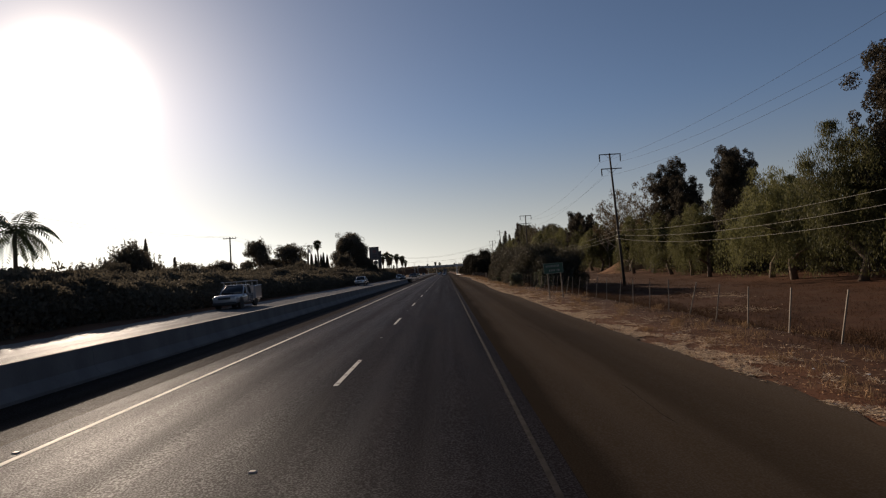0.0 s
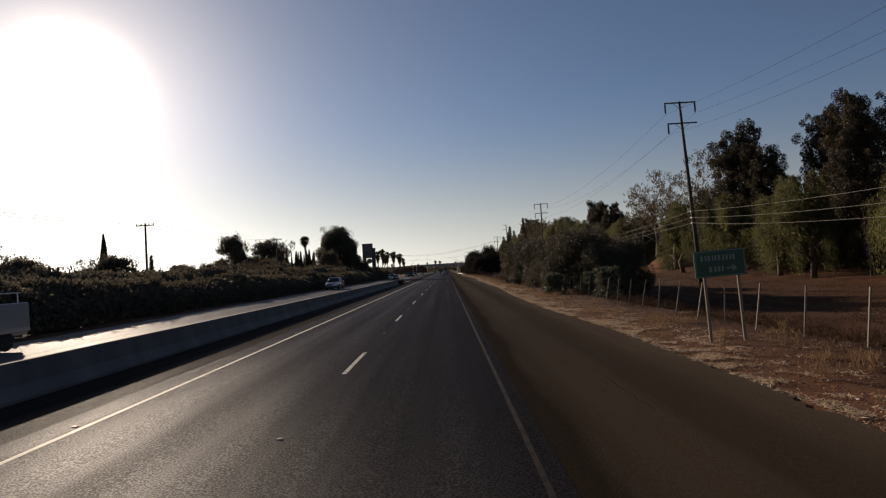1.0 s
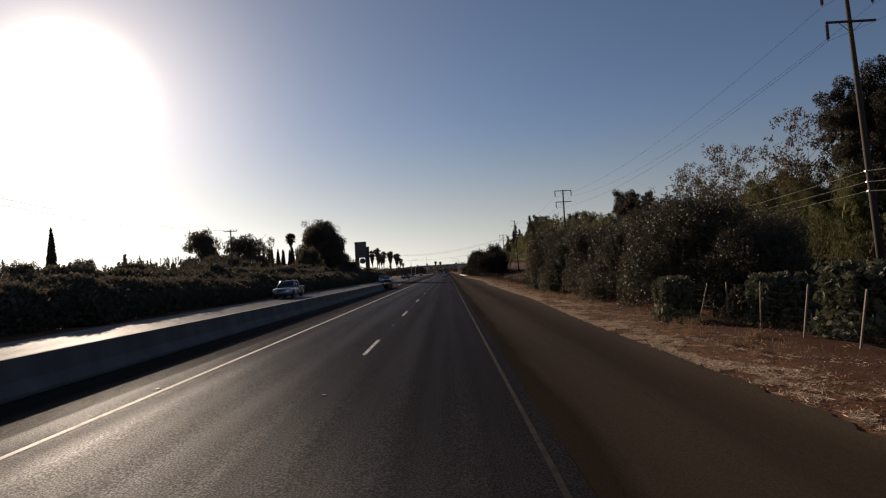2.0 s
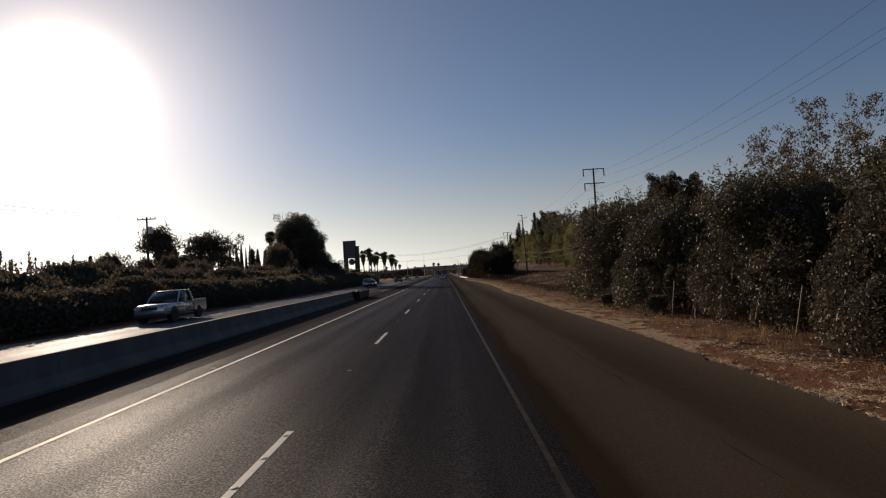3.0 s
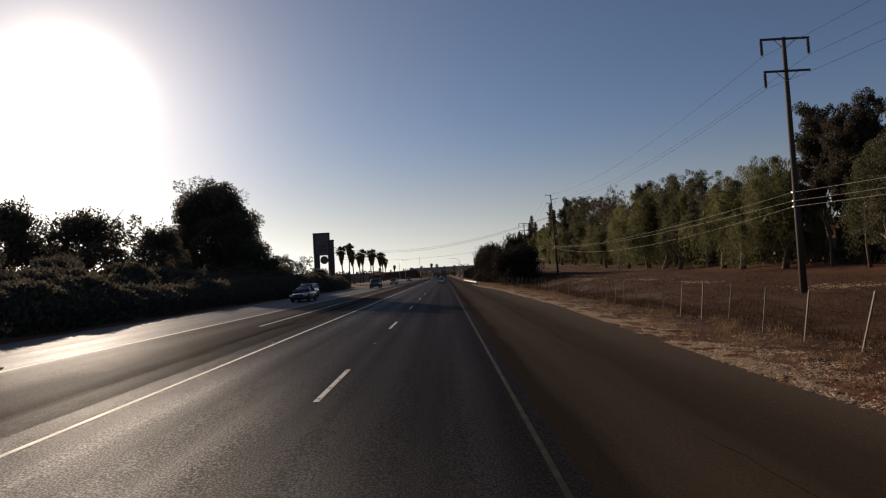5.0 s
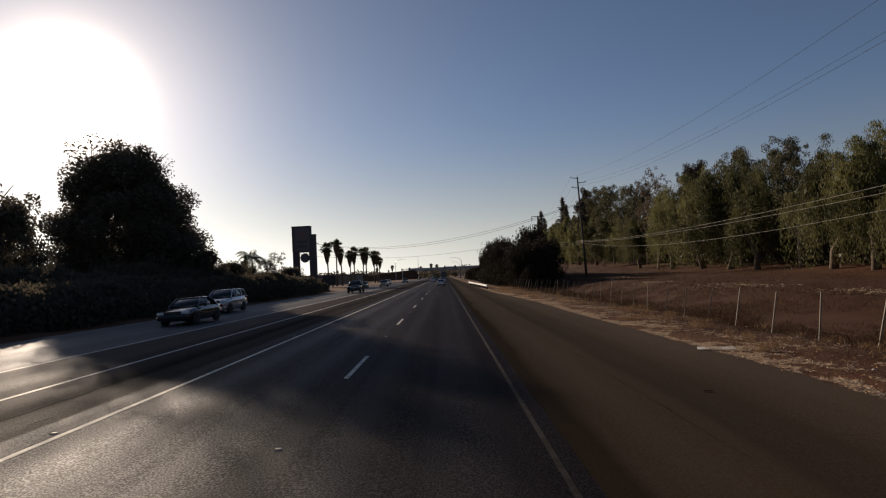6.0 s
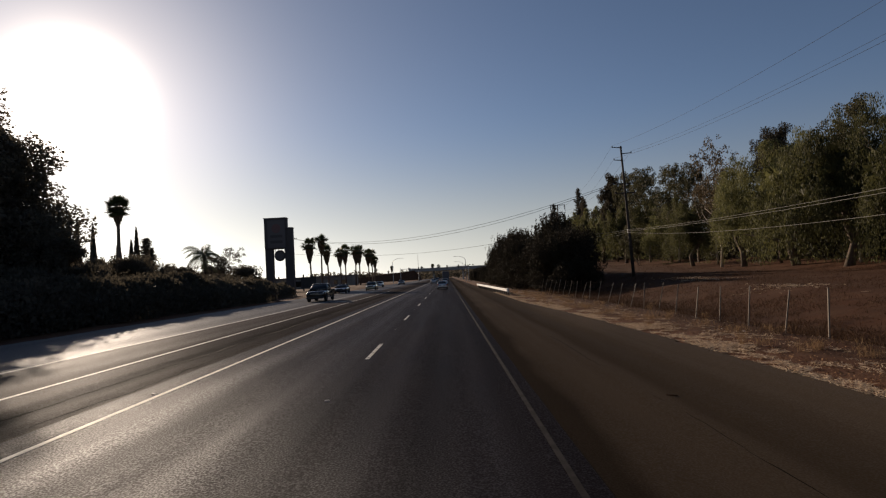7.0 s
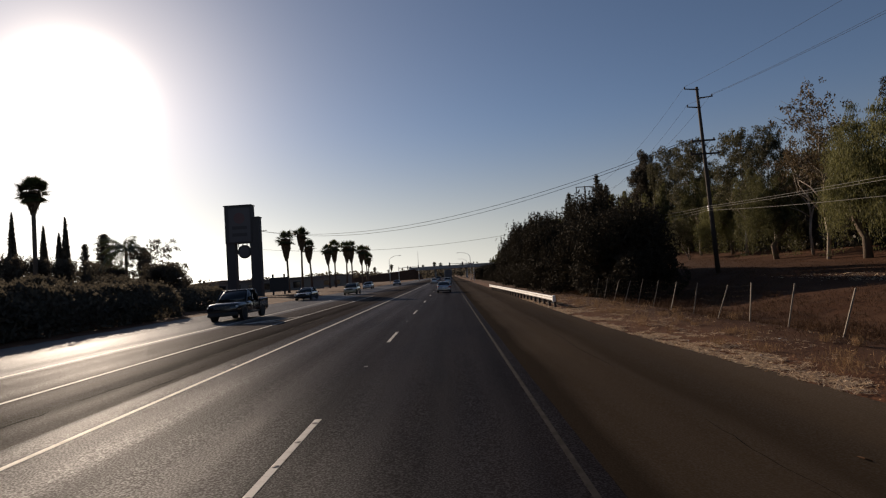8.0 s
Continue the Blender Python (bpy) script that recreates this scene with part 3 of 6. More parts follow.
def build_fence():
    f = thing("wire_fence", "sagging farm wire fence on leaning weathered steel posts", "fence", pose(0, 0, 0))
    rng = random.Random(5)
    prof = [(-0.016, -0.02), (0.016, -0.02), (0.016, -0.013), (0.005, -0.011), (0.005, 0.02), (-0.005, 0.02), (-0.005, -0.011), (-0.016, -0.013)]
    prof = [(a * 1.45, b * 1.45) for a, b in prof]
    post = Shape().loft([[(a, b, -0.3) for a, b in prof], [(a, b, 1.58) for a, b in prof]]).mesh("post", POST_STEEL)
    heads = []
    marks = ((-9.5, 0), (16.4, 10), (31.9, 16), (47.8, 22), (62.2, 28), (133.9, 58), (150.2, 65), (175.9, 75), (201.9, 85), (223.7, 94), (250.6, 104), (261.0, 108))
    for k in range(109):
        y = float(np.interp(k, [i for _, i in marks], [v for v, _ in marks])) + rng.gauss(0, 0.05)
        x = fence_x(y)
        z = ground_z(x, y)
        lean, ahead = rng.gauss(8.5 if y < 222 else 15, 3.0), rng.gauss(0, 2.5)
        p = part("post", post, POST_STEEL, f)
        p.matrix_basis = pose(x, y, z, ahead, lean, rng.uniform(-8, 8)) @ Matrix.Scale(rng.uniform(0.96, 1.04), 4)
        heads.append((Vector((x, y, z)), p.matrix_basis.to_3x3() @ Vector((0, 0, 1))))
    for h in (0.12, 0.35, 0.58, 0.82, 1.05, 1.28, 1.5):
        pts = []
        for (a, ua), (b, ub) in zip(heads, heads[1:]):
            p, q = a + ua * h, b + ub * h
            pts += [p, (p + q) / 2 - Vector((0, 0, 0.02 + 0.03 * rng.random()))]
        part("wire", Shape().tube(pts, 0.0011, 3), FENCE_WIRE, f)


build_fence()


# ---- utility poles ----
def tall_pole(x, y, z0, z1, lean=(0.0, 0.0), arms=2, label="tall dark wooden power pole with two crossarms", clamps=None):
    p = thing("power_pole", label, "utility pole", pose(x, y, z0), "power poles")
    h = z1 - z0
    lx, ly = lean

    def at(z):
        return Vector((lx * z / h, ly * z / h, z))
    part("shaft", Shape().tube([at(-0.6), at(h * 0.3), at(h * 0.65), at(h)], [0.24, 0.21, 0.17, 0.13], 12), POLE_WOOD, p, smooth=True)
    tips = []
    if arms == 2:
        for drop, half, hang in ((0.15, 1.75, (-1.65, 1.65)), (2.45, 1.65, (-1.55,))):
            c = at(h - drop)
            arm = part("crossarm", Shape().box(c.x - half, c.x + half, c.y - 0.17, c.y - 0.05, c.z - 0.07, c.z + 0.07, 0.012), POLE_WOOD, p)
            for s in (-1, 1):
                part("brace", Shape().tube([c + Vector((s * 0.75, -0.1, -0.07)), c + Vector((0, -0.1, -0.75))], 0.025, 6), STEEL, arm)
            for hx in hang:
                prof = [(0.02, 0)] + [(r, -0.08 - 0.11 * k - d) for k in range(9) for r, d in ((0.11, 0), (0.1, 0.05), (0.04, 0.06))] + [(0.02, -1.15)]
                part("insulator", Shape().lathe(prof, 8, at=(c.x + hx, c.y - 0.1, c.z - 0.07)), PORCELAIN, arm, "dark string of hanging insulators")
                tips.append(Vector((x, y, z0)) + c + Vector((hx, -0.1, -1.22)))
    else:
        for drop, x0, x1 in ((0.25, -1.3, 0.2), (1.15, -0.1, 1.5), (2.1, -1.2, 0.2)):
            c = at(h - drop)
            arm = part("bracket", Shape().tube([c + Vector((x0, 0, 0.12 if x0 < -0.5 else 0)), c, c + Vector((x1, 0, 0.12 if x1 > 0.5 else 0))], [0.05, 0.08, 0.05], 8), POLE_WOOD, p)
            hx = x0 if x0 < -0.5 else x1
            part("insulator", Shape().lathe([(0.03, 0), (0.09, 0.05), (0.04, 0.09), (0.09, 0.14), (0.04, 0.2), (0.0, 0.26)], 8, at=(c.x + hx * 0.95, c.y, c.z + 0.12)), PORCELAIN, arm)
            tips.append(Vector((x, y, z0)) + c + Vector((hx * 0.95, 0, 0.35)))
        for drop, half in ((5.5, 1.2), (6.85, 1.5)):
            c = at(h - drop)
            arm = part("crossarm", Shape().box(c.x - half, c.x + half, c.y - 0.18, c.y - 0.03, c.z - 0.08, c.z + 0.08, 0.01), POLE_WOOD, p)
            for k in (-1, 1):
                part("brace", Shape().tube([c + Vector((k * 0.7, -0.1, -0.07)), c + Vector((0, -0.1, -0.6))], 0.03, 6), TRIM, arm)
                part("insulator", Shape().lathe([(0.03, 0), (0.09, 0.05), (0.04, 0.09), (0.09, 0.14), (0.0, 0.2)], 8, at=(c.x + k * half * 0.9, c.y - 0.1, c.z + 0.08)), PORCELAIN, arm)
    low = []
    for z in clamps or (z0 + 8.9, z0 + 8.2, z0 + 7.6):
        c = at(z - z0)
        part("cable_clamp", Shape().box(c.x - 0.28, c.x - 0.1, c.y - 0.1, c.y + 0.1, c.z - 0.06, c.z + 0.06, 0.02), STEEL, p)
        low.append(Vector((x, y, z0)) + c + Vector((-0.22, 0, 0)))
    return tips, low


def cable(a, b, sag, r, mat, label):
    pts = [a.lerp(b, i / 24) - Vector((0, 0, 4 * sag * (i / 24) * (1 - i / 24))) for i in range(25)]
    thing("cable", label, "cable", shape=Shape().tube(pts, r, 5), mat=mat, group="overhead cables")


POLES = [tall_pole(31.0, 8.0, -1.6, 19.0), tall_pole(30.6, 91.5, ground_z(30.6, 91.5), 19.5, (-1.0, 0)), tall_pole(27.3, 173.5, ground_z(27.3, 173.5), 17.6, clamps=(6.6, 6.0, 5.6)),
         tall_pole(29.1, 269.5, ground_z(29.1, 269.5), 19.6, (-0.62, 0), 3, "tall dark wooden power pole with staggered side brackets", (7.45, 7.25, 7.05)),
         tall_pole(29.2, 322, ground_z(29.2, 322), 17.5), tall_pole(33, 398, ground_z(33, 398), 15.5)]
SAGS = [(1.5, 1.8, 2.1), (1.1, 1.0, 0.85), (1.1, 0.95, 1.9), (0.7, 0.8, 1.0), (1.2, 1.3, 1.5)]
for (t0, l0), (t1, l1), sags in zip(POLES, POLES[1:], SAGS):
    for a, b in zip(t0, t1):
        cable(a, b, 2.2, 0.011, WIRE, "thin dark high power cable between poles")
    for a, b, sag in zip(l0, l1, sags):
        cable(a, b, sag, 0.014, BRIGHT_WIRE, "low communication cable between poles")


def small_pole(x, y, z0, z1, half=1.1, trafo=False):
    p = thing("utility_pole", "slim wooden utility pole with one crossarm", "utility pole", pose(x, y, z0), "small utility poles")
    h = z1 - z0
    part("shaft", Shape().tube([(0, 0, -0.5), (0, 0, h * 0.5), (0, 0, h)], [0.16, 0.14, 0.1], 10), POLE_WOOD, p, smooth=True)
    arm = part("crossarm", Shape().box(-half, half, -0.14, -0.03, h - 0.32, h - 0.2, 0.01), POLE_WOOD, p)
    for hx in (-0.95 * half, -0.4 * half, 0.45 * half, 0.95 * half):
        part("insulator", Shape().lathe([(0.02, 0), (0.06, 0.04), (0.06, 0.1), (0.03, 0.16), (0, 0.18)], 8, at=(hx, -0.08, h - 0.2)), PORCELAIN, arm)
    if trafo:
        part("transformer", Shape().lathe([(0.0, 0), (0.24, 0.02), (0.26, 0.1), (0.26, 0.8), (0.2, 0.86), (0.0, 0.9)], 14, at=(0.38, 0, h - 2.0)), STEEL, p, "grey transformer can")
    return [Vector((x + hx, y - 0.08, z1 - 0.02)) for hx in (-0.95 * half, 0.95 * half)], Vector((x, y, z0 + h * 0.72))


LEFT = [small_pole(-33.8, 98, 0.3, 10.2), small_pole(-32.6, 149, 0.3, 11.0, 1.1, True), small_pole(-33.9, 324.2, 0.0, 13.3)]
for k in range(2):
    cable(LEFT[0][0][k], LEFT[1][0][k], 0.9, 0.012, WIRE, "thin cable between small utility poles")
    cable(LEFT[0][0][k] + Vector((-3, -60, 0)), LEFT[0][0][k], 0.9, 0.012, WIRE, "thin cable between small utility poles")
END = Vector((-33.9, 324.2, 0))
for dz in (0.0, 0.22):
    cable(Vector((27.4, 269.35, 14.1 + dz)), END + Vector((0, 0, 13.0)), 4.1 - 1.6 * dz, 0.026, WIRE, "dark cable slung high across the highway")
cable(Vector((29.0, 322, 11.4)), END + Vector((0, 0, 9.4)), 2.4, 0.026, WIRE, "dark cable slung high across the highway")


# ---- green road sign ----
def build_sign():
    s = thing("road_sign", "green road sign with white border on two timber posts", "road sign", pose(11.05, 45.0, ground_z(11.05, 45.0), 0, -2, 0))
    part("panel", Shape().box(-0.77, 0.77, -0.02, 0.02, 1.98, 2.8, 0.008), SIGN_GREEN, s)
    for name, x0, x1, z0, z1 in (("border", -0.75, 0.75, 2.0, 2.02), ("border", -0.75, 0.75, 2.76, 2.78), ("border", -0.75, -0.73, 2.02, 2.76), ("border", 0.73, 0.75, 2.02, 2.76)):
        part(name, Shape().box(x0, x1, -0.027, -0.021, z0, z1), FADED_WHITE, s)
    x = -0.58
    for w in (0.1, 0.07, 0.1, 0.06, 0.08, 0.1, 0.08, 0.09, 0.07, 0.09):  # first line: letters too faint to read
        part("bar", Shape().box(x, x + w * 0.7, -0.027, -0.021, 2.48, 2.64), FADED_WHITE, s)
        x += w * 1.3
    x = -0.35
    for w in (0.12, 0.08, 0.09, 0.06):
        part("bar", Shape().box(x, x + w * 0.75, -0.027, -0.021, 2.14, 2.3), FADED_WHITE, s)
        x += w * 1.35
    part("arrow", Shape().prism([(0.2, 2.2), (0.36, 2.2), (0.36, 2.12), (0.5, 2.22), (0.36, 2.33), (0.36, 2.25), (0.2, 2.25)], -0.027, -0.021), FADED_WHITE, s)
    for px in (-0.48, 0.55):
        part("post", Shape().box(px - 0.04, px + 0.04, 0.025, 0.105, -0.4, 2.72, 0.01), material("sign_post", (0.22, 0.18, 0.14), 0.85, vary=0.25, spec=0.1), s)


build_sign()


# ---- shopping pylon and the small board beside it ----
def build_pylon():
    p = thing("pylon_sign", "tall grey two-legged pylon sign with hanging round disc", "pylon sign", pose(-36.0, 320, 0.2))
    part("leg", Shape().box(-3.0, -1.35, -0.8, 0.8, -0.5, 10.6, 0.06), PYLON_STUCCO, p)
    part("leg", Shape().box(1.55, 3.35, -0.8, 0.8, -0.5, 14.9, 0.06), PYLON_STUCCO, p)
    part("cap", Shape().box(1.45, 3.45, -0.9, 0.9, 14.9, 15.15, 0.04), PYLON_STUCCO, p)
    board = part("sign_box", Shape().box(-3.0, 2.05, -1.0, 1.0, 10.3, 17.3, 0.08), PYLON_STUCCO, p)
    part("sign_face", Shape().box(-2.2, 1.8, -1.05, -1.003, 10.6, 16.9, 0.02), PYLON_PANEL, board)
    part("emblem", Shape().lathe([(1.05, -1.09), (1.05, -1.055)], 28, "y", (-0.2, 0, 15.0)), PYLON_RED, board, "faded red round emblem")
    part("bar", Shape().box(-1.6, 1.2, -1.08, -1.055, 12.9, 13.5), PYLON_STUCCO, board)
    part("bar", Shape().box(-1.6, 1.2, -1.08, -1.055, 11.6, 12.2), PYLON_STUCCO, board)
    part("cap", Shape().box(-3.15, 2.15, -1.1, 1.1, 17.3, 17.5, 0.05), PYLON_STUCCO, board)
    disc = part("disc", Shape().lathe([(0.0, -0.2), (1.15, -0.2), (1.28, -0.12), (1.28, 0.12), (1.15, 0.2), (0.0, 0.2)], 32, "y", (0.2, 0, 8.75)), PYLON_STUCCO, p)
    part("dial", Shape().lathe([(0.0, -0.215), (0.95, -0.215), (0.95, -0.2)], 32, "y", (0.2, 0, 8.75)), PYLON_PANEL, disc)
    for x in (-0.9, -0.1, 0.7, 1.3):
        part("hanger", Shape().box(x - 0.06, x + 0.06, -0.1, 0.1, 9.6, 10.35, 0.01), STEEL, p)
    b = thing("board_sign", "dark low board sign on two posts", "sign", pose(-29.0, 318, 0.3))
    part("board", Shape().box(-1.75, 1.75, -0.15, 0.15, 0.9, 3.4, 0.04), TRIM, b)
    for x in (-1.15, 0.95):
        part("post", Shape().box(x - 0.15, x + 0.15, -0.12, 0.12, -0.4, 4.0, 0.02), TRIM, b)


build_pylon()


# ---- plants ----
def trunk_shape(rng, h, r, limbs, reach, twist=0.06, first=0.35):
    """A tapered trunk with limbs; returns the shape and the limbs' ends."""
    s = Shape()
    pts = [Vector((0, 0, -0.3))]
    for i in range(1, 6):
        pts.append(Vector((rng.gauss(0, twist * h * 0.4), rng.gauss(0, twist * h * 0.4), h * i / 5)))
    s.tube(pts, [r * 1.25, r, r * 0.85, r * 0.66, r * 0.45, r * 0.2], 9)
    ends = [pts[-1]]
    for k in range(limbs):
        f = first + (0.95 - first) * (k + rng.random()) / limbs
        i = min(4, int(f * 5))
        base = pts[i].lerp(pts[i + 1], f * 5 - i)
        a = k * 2.4 + rng.random()
        out = reach * (1.05 - 0.5 * f) * rng.uniform(0.7, 1.15)
        rise = h * rng.uniform(0.12, 0.3)
        mid = base + Vector((math.cos(a) * out * 0.5, math.sin(a) * out * 0.5, rise * 0.65))
        end = base + Vector((math.cos(a) * out, math.sin(a) * out, rise))
        rr = r * (1 - f) * 0.75 + r * 0.1
        s.tube([base, mid, end], [rr, rr * 0.65, rr * 0.2], 6)
        ends.append(end)
        side = mid + Vector((rng.gauss(0, out * 0.3), rng.gauss(0, out * 0.3), rise * 0.7))
        s.tube([mid, side], [rr * 0.5, rr * 0.15], 5)
        ends.append(side)
    return s, ends


def lobe_points(rs, lobes, per, squash=0.8, shell=0.55):
    """Leaf centres on and in a set of lobes (x, y, z, radius)."""
    out = []
    for x, y, z, r in lobes:
        n = int(per * r * r)
        p = ball(rs, n, shell) * (r, r, r * squash)
        p *= 1 + 0.22 * np.sin(p[:, :1] * 3.1 / r + x) * np.cos(p[:, 1:2] * 2.7 / r + z)
        out.append(p + (x, y, z))
    return np.concatenate(out)


def pepper_tree(seed, h, w, dense=1.0, leaf=0.27, label="broad pepper tree with hanging yellow-green foliage on the slope", group="trees on the slope"):
    """Spreading tree with hanging curtains of small leaves."""
    rng, rs = random.Random(seed), np.random.default_rng(seed)
    t = thing("pepper_tree", label, "tree", pose(0, 0, 0), group)
    s, ends = trunk_shape(rng, h * 0.66, 0.024 * h, 7, w * 0.36, 0.09, 0.22)
    part("trunk", s, BARK, t, smooth=True)
    pts, als, sis = [], [], []
    heads = [(e.x, e.y, e.z + h * 0.04) for e in ends]
    lean = (rng.gauss(0, 0.08) * w, rng.gauss(0, 0.08) * w)
    for k in range(74):  # twig ends over an uneven dome
        a, f = rng.uniform(0, 6.28), math.sqrt(rng.random())
        rim = 0.5 * w * (0.78 + 0.3 * math.sin(2 * a + seed) + 0.14 * math.sin(5 * a))
        z = h * (0.97 - 0.55 * f ** 2.4) * (0.86 + 0.17 * math.sin(3.3 * a + 5 * f + seed)) * rng.uniform(0.86, 1.04)
        heads.append((math.cos(a) * rim * f + lean[0] * z / h, math.sin(a) * rim * f + lean[1] * z / h, z))
    for x, y, z in heads:
        n = int(rng.uniform(330, 640) * dense)
        long = rng.uniform(0.12, 0.36) * h
        drop = np.minimum(rs.exponential(0.42, n), 1.2) * long
        spread = 0.22 + 0.5 * np.minimum(1, drop / 1.1)
        p = np.stack([x + rs.normal(0, 1, n) * spread, y + rs.normal(0, 1, n) * spread, z - drop + rs.normal(0, 0.12, n)], 1)
        strand = rs.integers(0, 14, n)  # gather the leaves into strings
        ox, oy = rs.normal(0, 0.55, 14), rs.normal(0, 0.55, 14)
        pull = np.minimum(1, drop / 1.4)[:, None] * 0.72
        p[:, :2] = p[:, :2] * (1 - pull) + (np.stack([x + ox[strand], y + oy[strand]], 1)) * pull
        a, b = leaf_vectors(rs, n, leaf, leaf * 0.2, 2.3)
        keep = p[:, 2] > h * 0.03
        pts.append(p[keep]); als.append(a[keep]); sis.append(b[keep])
    core = ball(rs, 420, 0.1) * (w * 0.25, w * 0.25, h * 0.2) + (0, 0, h * 0.5)  # dense inner growth: big hidden leaves added to block light through the crown
    a, b = leaf_vectors(rs, len(core), 0.9, 0.6, 0.5)
    pts.append(core); als.append(a); sis.append(b)
    part("crown", card_mesh("crown", PEPPER, np.concatenate(pts), np.concatenate(als), np.concatenate(sis)), PEPPER, t)
    return t


def gum_tree(seed, h, w, mat=None, per=95, bare=0, bark=None, limbs=11, spread=0.1, label="tall ragged eucalyptus with pale trunk and loose grey-green foliage"):
    """Tall tree with loose clumps at the branch ends."""
    rng, rs = random.Random(seed), np.random.default_rng(seed)
    t = thing("eucalyptus_tree", label, "tree", pose(0, 0, 0), "trees on the slope")
    s, ends = trunk_shape(rng, h * 0.9, 0.012 * h, limbs, w * 0.42, 0.03, 0.3)
    for e in ends:  # twigs
        for k in range(2):
            s.tube([e, e + Vector((rng.gauss(0, 0.8), rng.gauss(0, 0.8), rng.uniform(0.5, 2.0)))], [0.035, 0.012], 4)
    part("trunk", s, bark or PALE_BARK, t, smooth=True)
    lobes = []
    for e in ends[bare:]:
        for k in range(9):
            lobes.append((e.x + rng.gauss(0, spread * w), e.y + rng.gauss(0, spread * w), e.z + rng.gauss(0.02, 0.06) * h, rng.uniform(0.02, 0.05) * h))
    pts = lobe_points(rs, lobes, per * 2.3, 1.1, 0.1)
    al, si = leaf_vectors(rs, len(pts), 0.32, 0.13, 0.7)
    part("crown", card_mesh("crown", mat or EUCALYPT, pts, al, si), mat or EUCALYPT, t)
    return t


def broad_tree(seed, h, w, leaf=0.4, dense=1.0, low=0.12, wisps=0, boxy=0):
    """Dense dark tree, leafy almost to the ground."""
    rng, rs = random.Random(seed), np.random.default_rng(seed)
    t = thing("broadleaf_tree", "dense dark evergreen tree with an uneven crown", "tree", pose(0, 0, 0), "trees beside the oncoming road")
    s, ends = trunk_shape(rng, h * 0.75, 0.028 * h, 8, w * 0.38)
    for k in range(wisps):
        a = rng.uniform(0, 6.28)
        b = Vector((math.cos(a) * w * 0.2, math.sin(a) * w * 0.2, h * 0.8))
        s.tube([b, b + Vector((rng.gauss(0, 1), rng.gauss(0, 1), h * rng.uniform(0.1, 0.2)))], [0.08, 0.02], 5)
    part("trunk", s, BARK, t, smooth=True)
    lobes = [(e.x, e.y, e.z, h * rng.uniform(0.08, 0.17)) for e in ends]
    for k in range(26):
        a, f = rng.uniform(0, 6.28), rng.uniform(low, 0.86)
        q = w * 0.42 * math.sin(math.pi * min(1, 0.25 + f * 0.72)) * rng.uniform(0.5, 1.2)
        lobes.append((math.cos(a) * q, math.sin(a) * q, h * f, h * rng.uniform(0.06, 0.15)))
    for k in range(boxy):  # a full body up to the shoulders
        a, f, q = rng.uniform(0, 6.28), rng.uniform(0.1, 0.8), w * 0.45 * math.sqrt(rng.uniform(0.25, 1))
        q *= 1 - 0.55 * max(0.0, (f - 0.48) / 0.32)
        lobes.append((math.cos(a) * q, math.sin(a) * q, h * f, h * rng.uniform(0.07, 0.11)))
    pts = lobe_points(rs, lobes, 150 * dense * (0.4 / leaf) ** 2 * (12 / h) ** 0.6, 0.9, 0.4)
    if wisps:
        extra = []
        for k in range(wisps * 3):
            c = np.array((rng.gauss(0, w * 0.13), rng.gauss(0, w * 0.13), h * rng.uniform(0.74, 0.93)))
            extra.append(ball(rs, 110) * (1.2, 1.2, 1.5) * rng.uniform(0.6, 1.1) + c)
        pts = np.concatenate([pts] + extra)
    al, si = leaf_vectors(rs, len(pts), leaf, leaf * 0.55, 0.2)
    part("crown", card_mesh("crown", HEDGE, pts, al, si), HEDGE, t)
    return t


